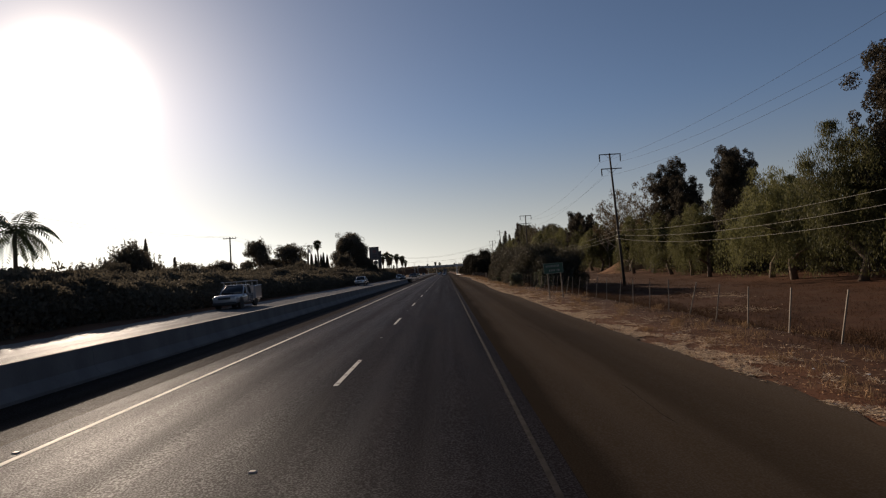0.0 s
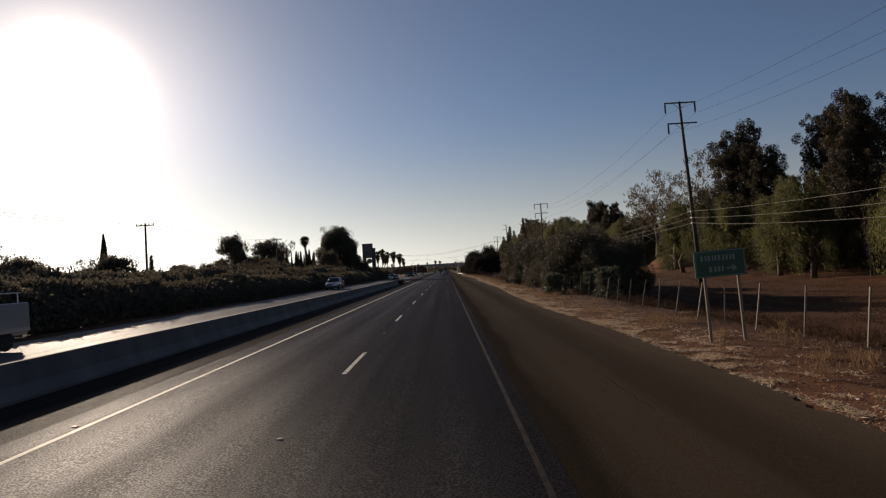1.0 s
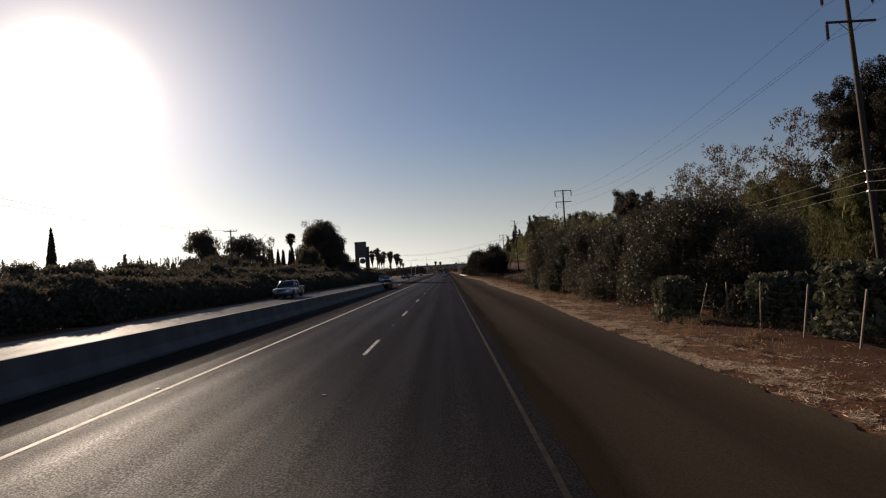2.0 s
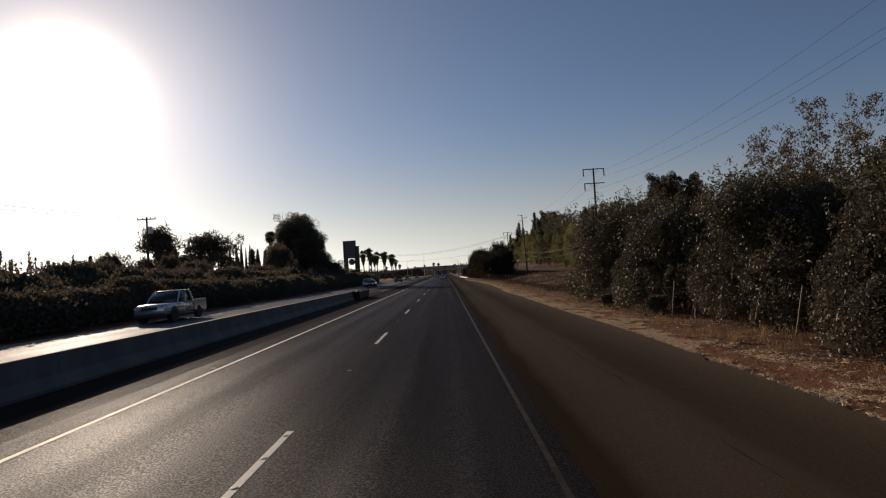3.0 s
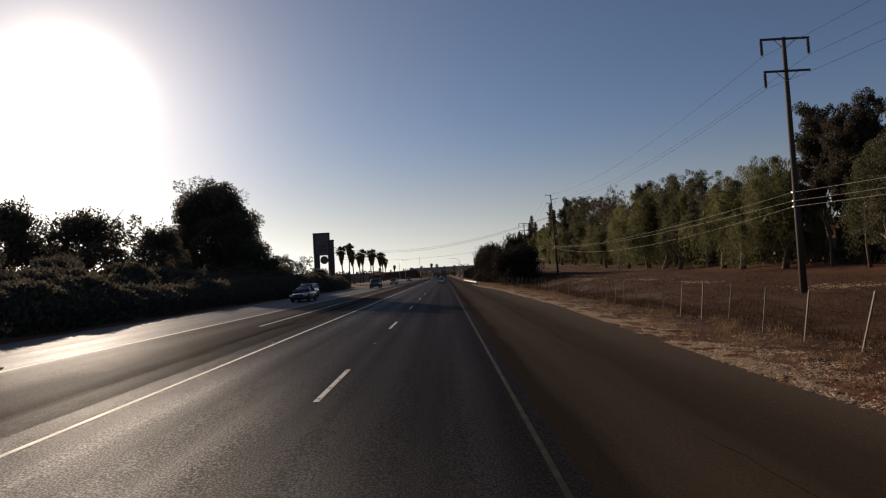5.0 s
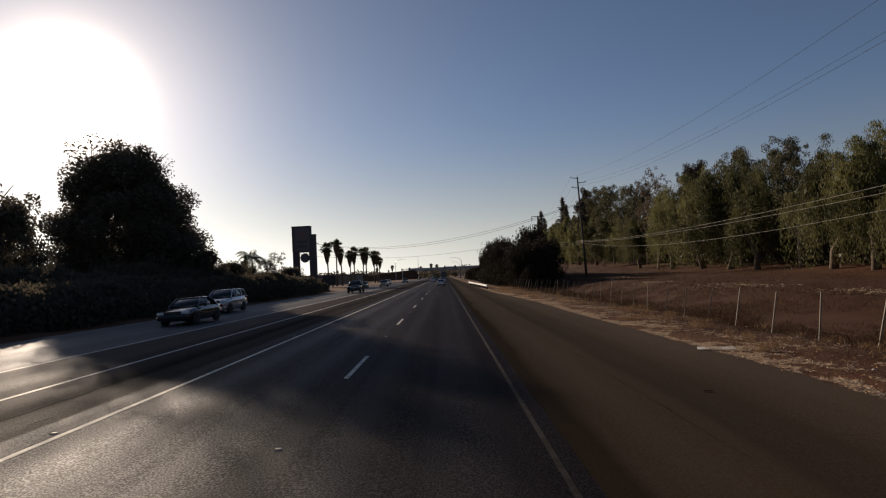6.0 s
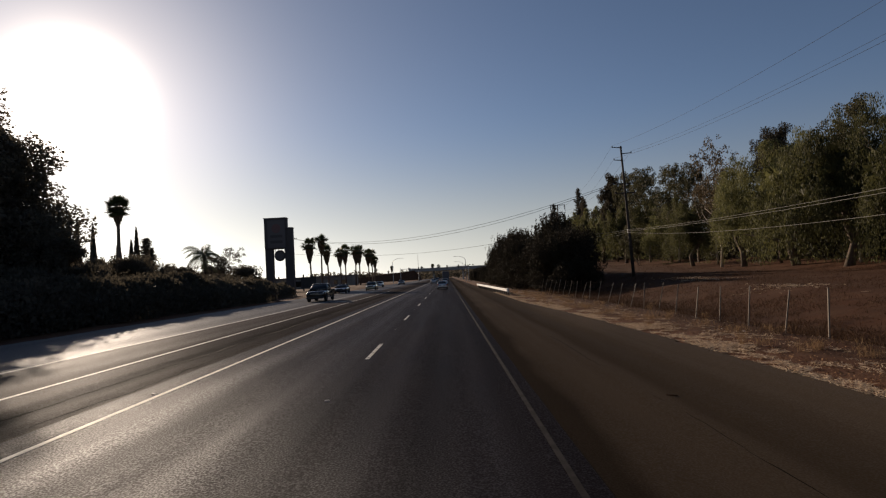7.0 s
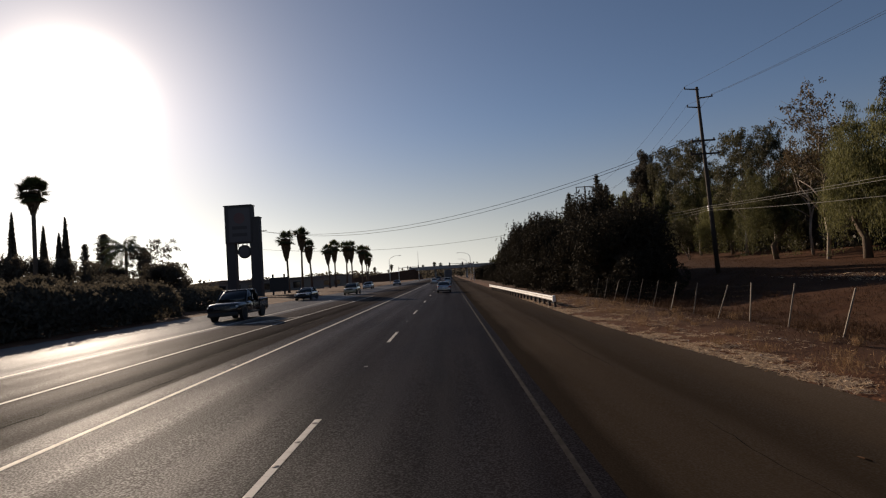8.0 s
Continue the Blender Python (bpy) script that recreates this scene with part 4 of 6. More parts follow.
def shrub(seed, length, width, h, leaf=0.2, mat=None, dense=1.0, label="big dark glossy-leaved shrub reaching down to the verge", name="shrub", group="shrubs on the verge"):
    """A rank shrub of many upright stems, leafy down to the ground."""
    rng, rs = random.Random(seed), np.random.default_rng(seed)
    t = thing(name, label, "shrub", pose(0, 0, 0), group)
    lobes = []
    for k in range(16):
        a = rng.uniform(0, 6.28)
        end = Vector((math.cos(a) * width * 0.36 * rng.random(), math.sin(a) * length * 0.4 * rng.random(), h * rng.uniform(0.55, 0.86)))
        if k % 4 == 0:
            part("stem", Shape().tube([Vector((end.x * 0.3, end.y * 0.4, -0.2)), Vector((end.x * 0.6, end.y * 0.7, end.z * 0.5)), end], [0.07, 0.05, 0.02], 5), BARK, t, smooth=True)
        lobes.append((end.x, end.y, end.z, h * rng.uniform(0.12, 0.17)))
    for k in range(46):
        a, f = rng.uniform(0, 6.28), rng.random()
        q = (1 - 0.62 * f ** 2.2) * rng.uniform(0.75, 1.0)
        lobes.append((math.cos(a) * width * 0.4 * q, math.sin(a) * length * 0.42 * q, h * (0.08 + 0.72 * f), h * rng.uniform(0.11, 0.17)))
    per = 420 * dense * (0.2 / leaf) ** 2
    pts = lobe_points(rs, lobes, per, 1.0, 0.7)
    # upright shoots that break the outline
    tips = []
    for x, y, z, r in lobes:
        if z > h * 0.45:
            for k in range(5):
                c = np.array((x + rng.gauss(0, r * 0.5), y + rng.gauss(0, r * 0.5), z + r * rng.uniform(0.6, 1.0)))
                tips.append(c + np.stack([rs.normal(0, 0.07, 16), rs.normal(0, 0.07, 16), rs.uniform(0, 0.85, 16)], 1))
    pts = np.concatenate([pts] + tips)
    pts = pts[pts[:, 2] > 0.02]
    al, si = leaf_vectors(rs, len(pts), leaf * 1.25, leaf * 0.5, -0.1)
    core = ball(rs, 220, 0.1) * (width * 0.26, length * 0.3, h * 0.32) + (0, 0, h * 0.42)  # dense inner growth: large unseen leaves added to keep the inside dark
    a, b = leaf_vectors(rs, len(core), h * 0.13, h * 0.1)
    pts, al, si = np.concatenate([pts, core]), np.concatenate([al, a]), np.concatenate([si, b])
    part("foliage", card_mesh("foliage", mat or SHRUB, pts, al, si), mat or SHRUB, t)
    return t


def cypress(seed, h, r, label="slender dark column-shaped cypress", name="cypress_tree"):
    """A tight spire of upright sprays."""
    rs = np.random.default_rng(seed)
    t = thing(name, label, "tree", pose(0, 0, 0), name + "s")
    part("trunk", Shape().tube([(0, 0, -0.3), (0, 0, h * 0.5), (0, 0, h * 0.94)], [0.16, 0.1, 0.02], 7), BARK, t)
    n = 3200
    f = rs.uniform(0.02, 1, n)
    a = rs.uniform(0, 6.28, n)
    rad = r * np.minimum((1 - f) ** 0.8 * 1.1, 0.95) * np.minimum(1, f * 9) * np.sqrt(rs.uniform(0.1, 1.05, n))
    rad *= 1 + 0.1 * np.sin(f * 23 + a * 2) * np.sin(a * 3 + f * 9)
    pts = np.stack([rad * np.cos(a), rad * np.sin(a), f * h * 0.98], 1)
    al, si = leaf_vectors(rs, n, 0.42, 0.13, -3.0)
    part("crown", card_mesh("crown", HEDGE, pts, al, si), HEDGE, t)
    return t


def conifer(seed, h, r, label="dark pointed conifer with a ragged outline"):
    """A straight mast with uneven upswept boughs of hanging sprays."""
    rs, rng = np.random.default_rng(seed), random.Random(seed)
    t = thing("conifer", label, "tree", pose(0, 0, 0), "conifers")
    wood = Shape().tube([(0, 0, -0.3), (0, 0, h * 0.5), (0, 0, h * 0.97)], [0.3, 0.18, 0.03], 8)
    pts = [np.stack([rs.normal(0, 0.12, 60), rs.normal(0, 0.12, 60), rs.uniform(0.9, 1.0, 60) * h], 1)]
    for k in range(95):
        f = 0.12 + 0.85 * (k + rng.random()) / 95
        a = k * 2.4 + rng.random()
        out = r * (1 - f) * rng.uniform(0.5, 1.3) + 0.25
        tip = Vector((math.cos(a) * out, math.sin(a) * out, h * f + out * 0.35))
        wood.tube([(0, 0, h * f), tip], [0.05, 0.012], 4)
        n = int(30 + 60 * out)
        u = rs.uniform(0.1, 1.08, n)
        hang = rs.exponential(0.16, n) * (0.4 + out * 0.35)
        pts.append(np.stack([tip.x * u + rs.normal(0, 0.16, n), tip.y * u + rs.normal(0, 0.16, n), h * f + (tip.z - h * f) * u - hang + 0.1], 1))
    part("trunk", wood, BARK, t)
    pts = np.concatenate(pts)
    al, si = leaf_vectors(rs, len(pts), 0.4, 0.13, 0.4)
    part("crown", card_mesh("crown", HEDGE, pts, al, si), HEDGE, t)
    return t


def fan_frond(base, direction, size, cs, als, sis):
    """A fan of pointed blades at the end of a stalk."""
    d = direction / np.linalg.norm(direction)
    hub = base + d * size * 0.55
    ref = np.array((0, 0, 1.0))
    s = np.cross(d, ref)
    s /= max(np.linalg.norm(s), 1e-3)
    n = 13
    ang = np.linspace(-1.5, 1.5, n)
    blade = np.cos(ang)[:, None] * d + np.sin(ang)[:, None] * s
    blade[:, 2] -= 0.18 * np.abs(ang)
    up = np.cross(s, d)
    side = np.cross(blade, up)
    cs.append(hub + blade * size * 0.28); als.append(blade * size * 0.3); sis.append(side * size * 0.055)
    cs.append((base + d * size * 0.28)[None]); als.append((d * size * 0.3)[None]); sis.append((s * 0.035)[None])


def fan_palm(seed, h, skirt=0.3, size=1.0, fronds=38, lowest=-0.55, girth=1.0):
    """Tall fan palm with a shaggy skirt of dead fronds."""
    rs = np.random.default_rng(seed)
    rng = random.Random(seed)
    t = thing("fan_palm", "tall slim fan palm with a shaggy skirt of dead fronds", "palm tree", pose(0, 0, 0), "fan palms")
    bend = rng.gauss(0, 0.02) * h
    part("trunk", Shape().tube([(0, 0, -0.3), (bend * 0.3, 0, h * 0.4), (bend, 0, h * 0.93)], [0.32 * girth, 0.22 * girth, 0.2 * girth], 10), BARK, t, smooth=True)
    top = np.array((bend, 0, h * 0.93))
    cs, als, sis = [], [], []
    for k in range(fronds):
        a, e = rs.uniform(0, 6.28), rs.uniform(lowest, 1.45)
        fan_frond(top, np.array((math.cos(a) * math.cos(e), math.sin(a) * math.cos(e), math.sin(e))), 2.9 * size * rs.uniform(0.85, 1.12), cs, als, sis)
    part("crown", card_mesh("crown", PALM, np.concatenate(cs), np.concatenate(als), np.concatenate(sis)), PALM, t)
    n = int(1500 * skirt / 0.3)
    f = rs.uniform(0, 1, n)
    rad = size * (0.2 + 1.3 * f ** 0.75 * (1 - 0.3 * f ** 4)) * rs.uniform(0.6, 1.1, n)
    a = rs.uniform(0, 6.28, n)
    pts = np.stack([bend + rad * np.cos(a), rad * np.sin(a), h * (0.93 - skirt) + f * skirt * h], 1)
    al, si = leaf_vectors(rs, n, 1.0, 0.26, 3.0)
    part("skirt", card_mesh("skirt", SKIRT, pts, al, si), SKIRT, t, "shaggy brown skirt of dead fronds")
    return t


def feather_palm(seed, h):
    rs = np.random.default_rng(seed)
    t = thing("feather_palm", "feather palm with arching drooping fronds", "palm tree", pose(0, 0, 0), "feather palms")
    part("trunk", Shape().tube([(0, 0, -0.3), (0.1, 0, h * 0.4), (0.15, 0, h * 0.78)], [0.22, 0.17, 0.13], 10), BARK, t, smooth=True)
    cs, als, sis = [], [], []
    stalks = Shape()
    for k in range(34):
        a, e = rs.uniform(0, 6.28), rs.uniform(-0.1, 1.3)
        length = 0.38 * h * rs.uniform(0.85, 1.1)
        p = np.array((0.15, 0.0, h * 0.78))
        d = np.array((math.cos(a) * math.cos(e), math.sin(a) * math.cos(e), math.sin(e)))
        line = [p.copy()]
        for i in range(14):
            d = d + np.array((0, 0, -0.14))
            d /= np.linalg.norm(d)
            p = p + d * length / 14
            line.append(p.copy())
            s = np.cross(d, (0, 0, 1.0))
            s /= max(np.linalg.norm(s), 1e-3)
            for sg in (-1, 1):
                lf = s * sg * 0.8 + d * 0.35 + np.array((0, 0, -0.45))
                lf = lf / np.linalg.norm(lf) * 0.5 * math.sin(math.pi * (i + 2) / 18)
                cs.append(p + lf); als.append(lf); sis.append(d * 0.075)
        stalks.tube(line[::3], 0.025, 4)
    part("stalk", stalks, PALM, t)
    part("crown", card_mesh("crown", PALM, np.array(cs), np.array(als), np.array(sis)), PALM, t)
    return t


def plant(proto, x, y, s=1.0, turn=0.0, z=None, sz=None):
    """A copy of a plant on the ground."""
    return copy_thing(proto, pose(x, y, (ground_z(x, y) if z is None else z) - 0.05, 0, 0, turn) @ Matrix.Diagonal((s / proto.scale.x, s / proto.scale.y, (sz or s) / proto.scale.z, 1)))


def settle(proto, x, y, turn=0.0, s=1.0):
    proto.matrix_world = pose(x, y, ground_z(x, y) - 0.05, 0, 0, turn) @ Matrix.Diagonal((s, s, s, 1))


def thicket(seed, length, width, h):
    """A stretch of rank roadside growth, solid to the ground, with a ragged top."""
    rng, rs = random.Random(seed), np.random.default_rng(seed)
    t = thing("thicket", "long dark roadside thicket with a ragged top", "shrub", pose(0, 0, 0), "thickets beside the oncoming road")
    for k in range(3):
        y = length * (k - 1) * 0.3
        part("stem", Shape().tube([(0, y, -0.2), (0.2, y + 0.3, h * 0.4), (0.1, y, h * 0.75)], [0.09, 0.06, 0.02], 6), BARK, t)
    n = int(length * (2 * h + width) * 130)
    y = rs.uniform(-length / 2, length / 2, n)
    u = rs.uniform(0, 2 * h + width, n)
    top = np.array([h * (0.86 + 0.3 * noise.noise((v * 0.35, seed, 0)) + 0.16 * noise.noise((v * 1.4, seed, 3))) for v in y])
    ends = np.minimum(1.0, (length / 2 - np.abs(y)) / 1.2) ** 0.5
    x = np.where(u < h, -width / 2, np.where(u < h + width, u - h - width / 2, width / 2))
    z = np.where(u < h, u / h * top, np.where(u < h + width, top, (2 * h + width - u) / h * top))
    x = x * (1 - 0.3 * (z / h) ** 3) * (0.7 + 0.3 * ends) + rs.normal(0, 0.22, n)
    z = z * (1 - 0.35 * (np.abs(x) / width * 2) ** 4 * (z > h * 0.6)) * (0.75 + 0.25 * ends)
    pts = np.stack([x, y + rs.normal(0, 0.15, n), np.maximum(0.03, z + rs.normal(0, 0.12, n))], 1)
    al, si = leaf_vectors(rs, n, 0.25, 0.14, -0.3)
    shoots = []
    for k in range(int(length * 2.2)):
        a = np.array((rng.uniform(-0.4, 0.4) * width, rng.uniform(-0.48, 0.48) * length, h * rng.uniform(0.7, 0.95)))
        tall = rng.uniform(0.2, 0.7)
        shoots.append(a + np.stack([rs.normal(0, 0.1, 18), rs.normal(0, 0.1, 18), rs.uniform(0, tall, 18)], 1))
    sp = np.concatenate(shoots)
    a2, s2 = leaf_vectors(rs, len(sp), 0.22, 0.09, -0.8)
    part("foliage", card_mesh("foliage", HEDGE, np.concatenate([pts, sp]), np.concatenate([al, a2]), np.concatenate([si, s2])), HEDGE, t)
    return t


def cane_clump(seed, x, y, h):
    """A stand of thin canes with feathery heads."""
    rng, rs = random.Random(seed), np.random.default_rng(seed)
    t = thing("cane_clump", "tall thin dry canes with feathery heads above the thicket", "cane", pose(x, y, ground_z(x, y)), "canes beside the oncoming road")
    stalks, pts = Shape(), []
    for k in range(46):
        a, b = rng.gauss(0, 1.6), rng.gauss(0, 2.6)
        top = h * rng.uniform(0.72, 1.08)
        tip = (a + rng.gauss(0, 0.2), b + rng.gauss(0, 0.2), top)
        stalks.tube([(a, b, -0.1), ((a + tip[0]) / 2, (b + tip[1]) / 2, top * 0.5), tip], [0.03, 0.024, 0.012], 4)
        u = rs.uniform(0, 1, 60)
        pts.append(np.stack([a + (tip[0] - a) * u + rs.normal(0, 0.12, 60) * (1.1 - u), b + (tip[1] - b) * u + rs.normal(0, 0.12, 60) * (1.1 - u), top * u], 1))
        v = rs.uniform(0.84, 1.0, 26)
        pts.append(np.stack([tip[0] + rs.normal(0, 0.05, 26), tip[1] + rs.normal(0, 0.05, 26), top * v], 1))
    part("stalk", stalks, SKIRT, t)
    pts = np.concatenate(pts)
    al, si = leaf_vectors(rs, len(pts), 0.34, 0.06, -1.2)
    part("foliage", card_mesh("foliage", HEDGE, pts, al, si), HEDGE, t)


# the slope on the right: a long belt of pepper trees and gums
def build_slope_trees():
    rng = random.Random(11)
    P = [pepper_tree(21, 14, 12), pepper_tree(22, 16, 11), pepper_tree(23, 13, 12), pepper_tree(24, 15, 10)]
    P += [pepper_tree(25, 14, 12, 0.33, 0.62), pepper_tree(26, 16, 11, 0.33, 0.62)]  # for the far rows
    G = [gum_tree(31, 19, 11), gum_tree(32, 18, 9, per=80)]
    dry = gum_tree(33, 14, 8, DRY_LEAF, 40, 6, None, label="half-bare gum tree with brown dry foliage")
    dark = gum_tree(34, 20, 9, DARK_LEAF, 150, 0, BARK, 19, 0.16, "tall dense dark gum tree with a spiky top")
    fir = [conifer(35, 18, 3.6), conifer(36, 17, 3.2)]
    kinds = {"P": P, "G": G, "D": [dry], "K": [dark], "C": fir}

    def crown_height(ob):
        me = [o for o in ob.children if o.name.startswith("crown")][0].data
        co = np.empty(3 * len(me.vertices), dtype=np.float32)
        me.vertices.foreach_get("co", co)
        return float(np.percentile(co[2::3], 99.7))

    heights = {kind: [crown_height(o) for o in obs] for kind, obs in kinds.items()}
    used = set()

    def put(kind, k, x, y, top):
        """top: the height of the tree's top over the road's level."""
        s = (top - ground_z(x, y)) / heights[kind][k] * (rng.uniform(0.9, 1.03) if kind == "P" else 1.0)
        ob = kinds[kind][k]
        if (kind, k) in used:
            plant(ob, x, y, s * rng.uniform(0.9, 1.05), rng.uniform(0, 360), sz=s)
        else:
            used.add((kind, k))
            settle(ob, x, y, rng.uniform(0, 360), s)

    for kind, k, x, y, top in (
            ("P", 0, 45, 14, 14), ("P", 1, 47, 26, 15), ("P", 2, 46, 38, 14), ("P", 0, 48, 48, 15), ("P", 3, 47, 62, 15.6), ("K", 0, 50, 57.5, 23.5), ("P", 2, 47, 74, 14.5), ("P", 1, 48, 81, 14), ("K", 0, 49, 91, 19), ("P", 0, 47, 98, 12.5), ("K", 0, 57, 108, 22),
            ("P", 3, 47, 105, 12), ("K", 0, 49.5, 118, 22), ("P", 2, 47, 114, 12), ("K", 0, 50, 112.5, 18), ("P", 1, 47, 124, 13), ("D", 0, 48, 128, 20.4), ("P", 0, 46, 134, 13), ("D", 0, 48, 143, 19), ("P", 3, 57, 142, 15),
            ("D", 0, 48, 152, 21), ("P", 1, 60, 152, 16), ("D", 0, 47, 158, 19), ("P", 2, 46, 163, 13), ("P", 0, 46, 172, 12), ("G", 1, 35.4, 175.5, 10.5), ("P", 3, 48, 181, 12), ("P", 1, 48, 190, 15.7), ("K", 0, 48.5, 196, 19), ("K", 0, 49, 203, 20.2), ("K", 0, 50.5, 191, 18.2),
            ("P", 0, 48, 211, 15.5), ("P", 2, 47, 220, 17.3), ("P", 1, 48, 228, 17.5), ("G", 0, 49, 236, 18.4), ("P", 3, 47, 243, 17), ("P", 2, 47, 251, 18), ("G", 1, 50, 253, 20), ("P", 0, 48, 262, 19.6), ("K", 0, 50, 269, 21), 
            ("P", 1, 47, 273.5, 19), ("D", 0, 46, 278.5, 22), ("D", 0, 49, 286, 20), ("P", 3, 46, 289, 14.5), ("G", 0, 50, 296, 21.5), ("G", 1, 49, 302.5, 22), ("P", 2, 50, 309, 15), ("G", 0, 49, 319, 24.8), ("P", 0, 52, 318, 18), ("G", 1, 50, 334, 26),
            ("P", 1, 47, 330, 19), ("K", 0, 49, 344, 27), ("P", 3, 46, 347, 20), ("P", 2, 47, 360, 21), ("P", 1, 46, 374, 20), ("P", 0, 48, 390, 21), ("P", 2, 47, 405, 20),
            ("C", 0, 55, 411, 33), ("C", 1, 50, 382, 25.6), ("C", 1, 57, 413, 30), ("C", 0, 47, 420, 28.5), ("C", 1, 45.5, 418, 25), ("C", 0, 48, 476, 25), ("C", 1, 52, 440, 27), ("P", 0, 44, 424, 20), ("P", 3, 42, 450, 18)):
        put(kind, 4 + k % 2 if kind == "P" and y > 325 else k, x, y, top)
    for x, y, rx, ry, turn, s in ((44.6, 313.6, 8, -24, 40, 0.84), (45.2, 314.6, 6, -15, 200, 0.78)):  # leaning pale trunks
        copy_thing(G[1], pose(x, y, ground_z(x, y) - 0.1, rx, ry, 0) @ Matrix.Rotation(radians(turn), 4, "Z") @ Matrix.Diagonal((s, s, s * 0.85, 1)))
    for i in range(30):  # a second row behind
        y = 10 + 12.5 * i
        put("P", 4 + rng.randrange(2), rng.uniform(54, 62), y + rng.uniform(-4, 4), rng.uniform(14, 17) + field_level(y))
    for i in range(14):
        put("P", 4 + rng.randrange(2), rng.uniform(28, 60), 460 + 12 * i, rng.uniform(12, 17))
    under = shrub(44, 12, 6, 5.5, 0.45, SHRUB, 1.0, "dark tangled undergrowth beneath the trees", "undergrowth", "undergrowth on the slope")
    settle(under, 52, 18)
    for i in range(40):
        x, y = rng.uniform(51, 55), 28 + 9.2 * i
        plant(under, x, y, rng.uniform(0.7, 1.05), rng.uniform(-15, 15))


def build_verge_shrubs():
    rng = random.Random(8)
    A = shrub(41, 11, 9, 7.2, 0.115)
    B = shrub(42, 10, 8, 6.4, 0.115)
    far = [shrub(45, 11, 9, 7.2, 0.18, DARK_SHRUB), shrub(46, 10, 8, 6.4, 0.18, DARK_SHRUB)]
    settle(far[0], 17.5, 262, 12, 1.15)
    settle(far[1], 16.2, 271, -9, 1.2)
    settle(A, 15.8, 122.3, 0, 1.07)
    settle(B, 15.3, 112, 0, 0.94)
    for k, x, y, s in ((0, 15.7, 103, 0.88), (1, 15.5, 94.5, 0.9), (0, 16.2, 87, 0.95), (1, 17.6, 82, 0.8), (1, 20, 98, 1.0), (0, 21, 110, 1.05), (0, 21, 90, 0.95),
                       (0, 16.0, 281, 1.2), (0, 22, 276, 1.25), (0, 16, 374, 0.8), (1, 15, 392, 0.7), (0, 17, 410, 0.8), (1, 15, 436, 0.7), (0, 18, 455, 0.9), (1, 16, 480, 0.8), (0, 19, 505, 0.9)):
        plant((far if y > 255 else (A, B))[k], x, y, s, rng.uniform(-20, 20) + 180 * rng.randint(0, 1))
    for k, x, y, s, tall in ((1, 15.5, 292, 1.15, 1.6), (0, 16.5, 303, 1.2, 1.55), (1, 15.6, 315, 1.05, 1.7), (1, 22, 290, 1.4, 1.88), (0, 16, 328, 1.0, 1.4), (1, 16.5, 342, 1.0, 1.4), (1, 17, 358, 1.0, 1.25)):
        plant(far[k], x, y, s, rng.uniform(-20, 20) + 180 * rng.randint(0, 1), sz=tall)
    C = shrub(43, 3.2, 2.6, 1.7, 0.26, AGAVE, name="low_shrub", label="low grey-green shrub on the dry verge", group="low shrubs on the verge")
    settle(C, 14.8, 71.7)
    for x, y, s in ((12.3, 107.5, 0.42), (11.8, 114, 0.35), (12.0, 78.5, 0.8), (14.9, 76, 0.9), (17.0, 12, 1.6), (16.8, 6, 1.3)):
        plant(C, x, y, s, rng.uniform(0, 360))


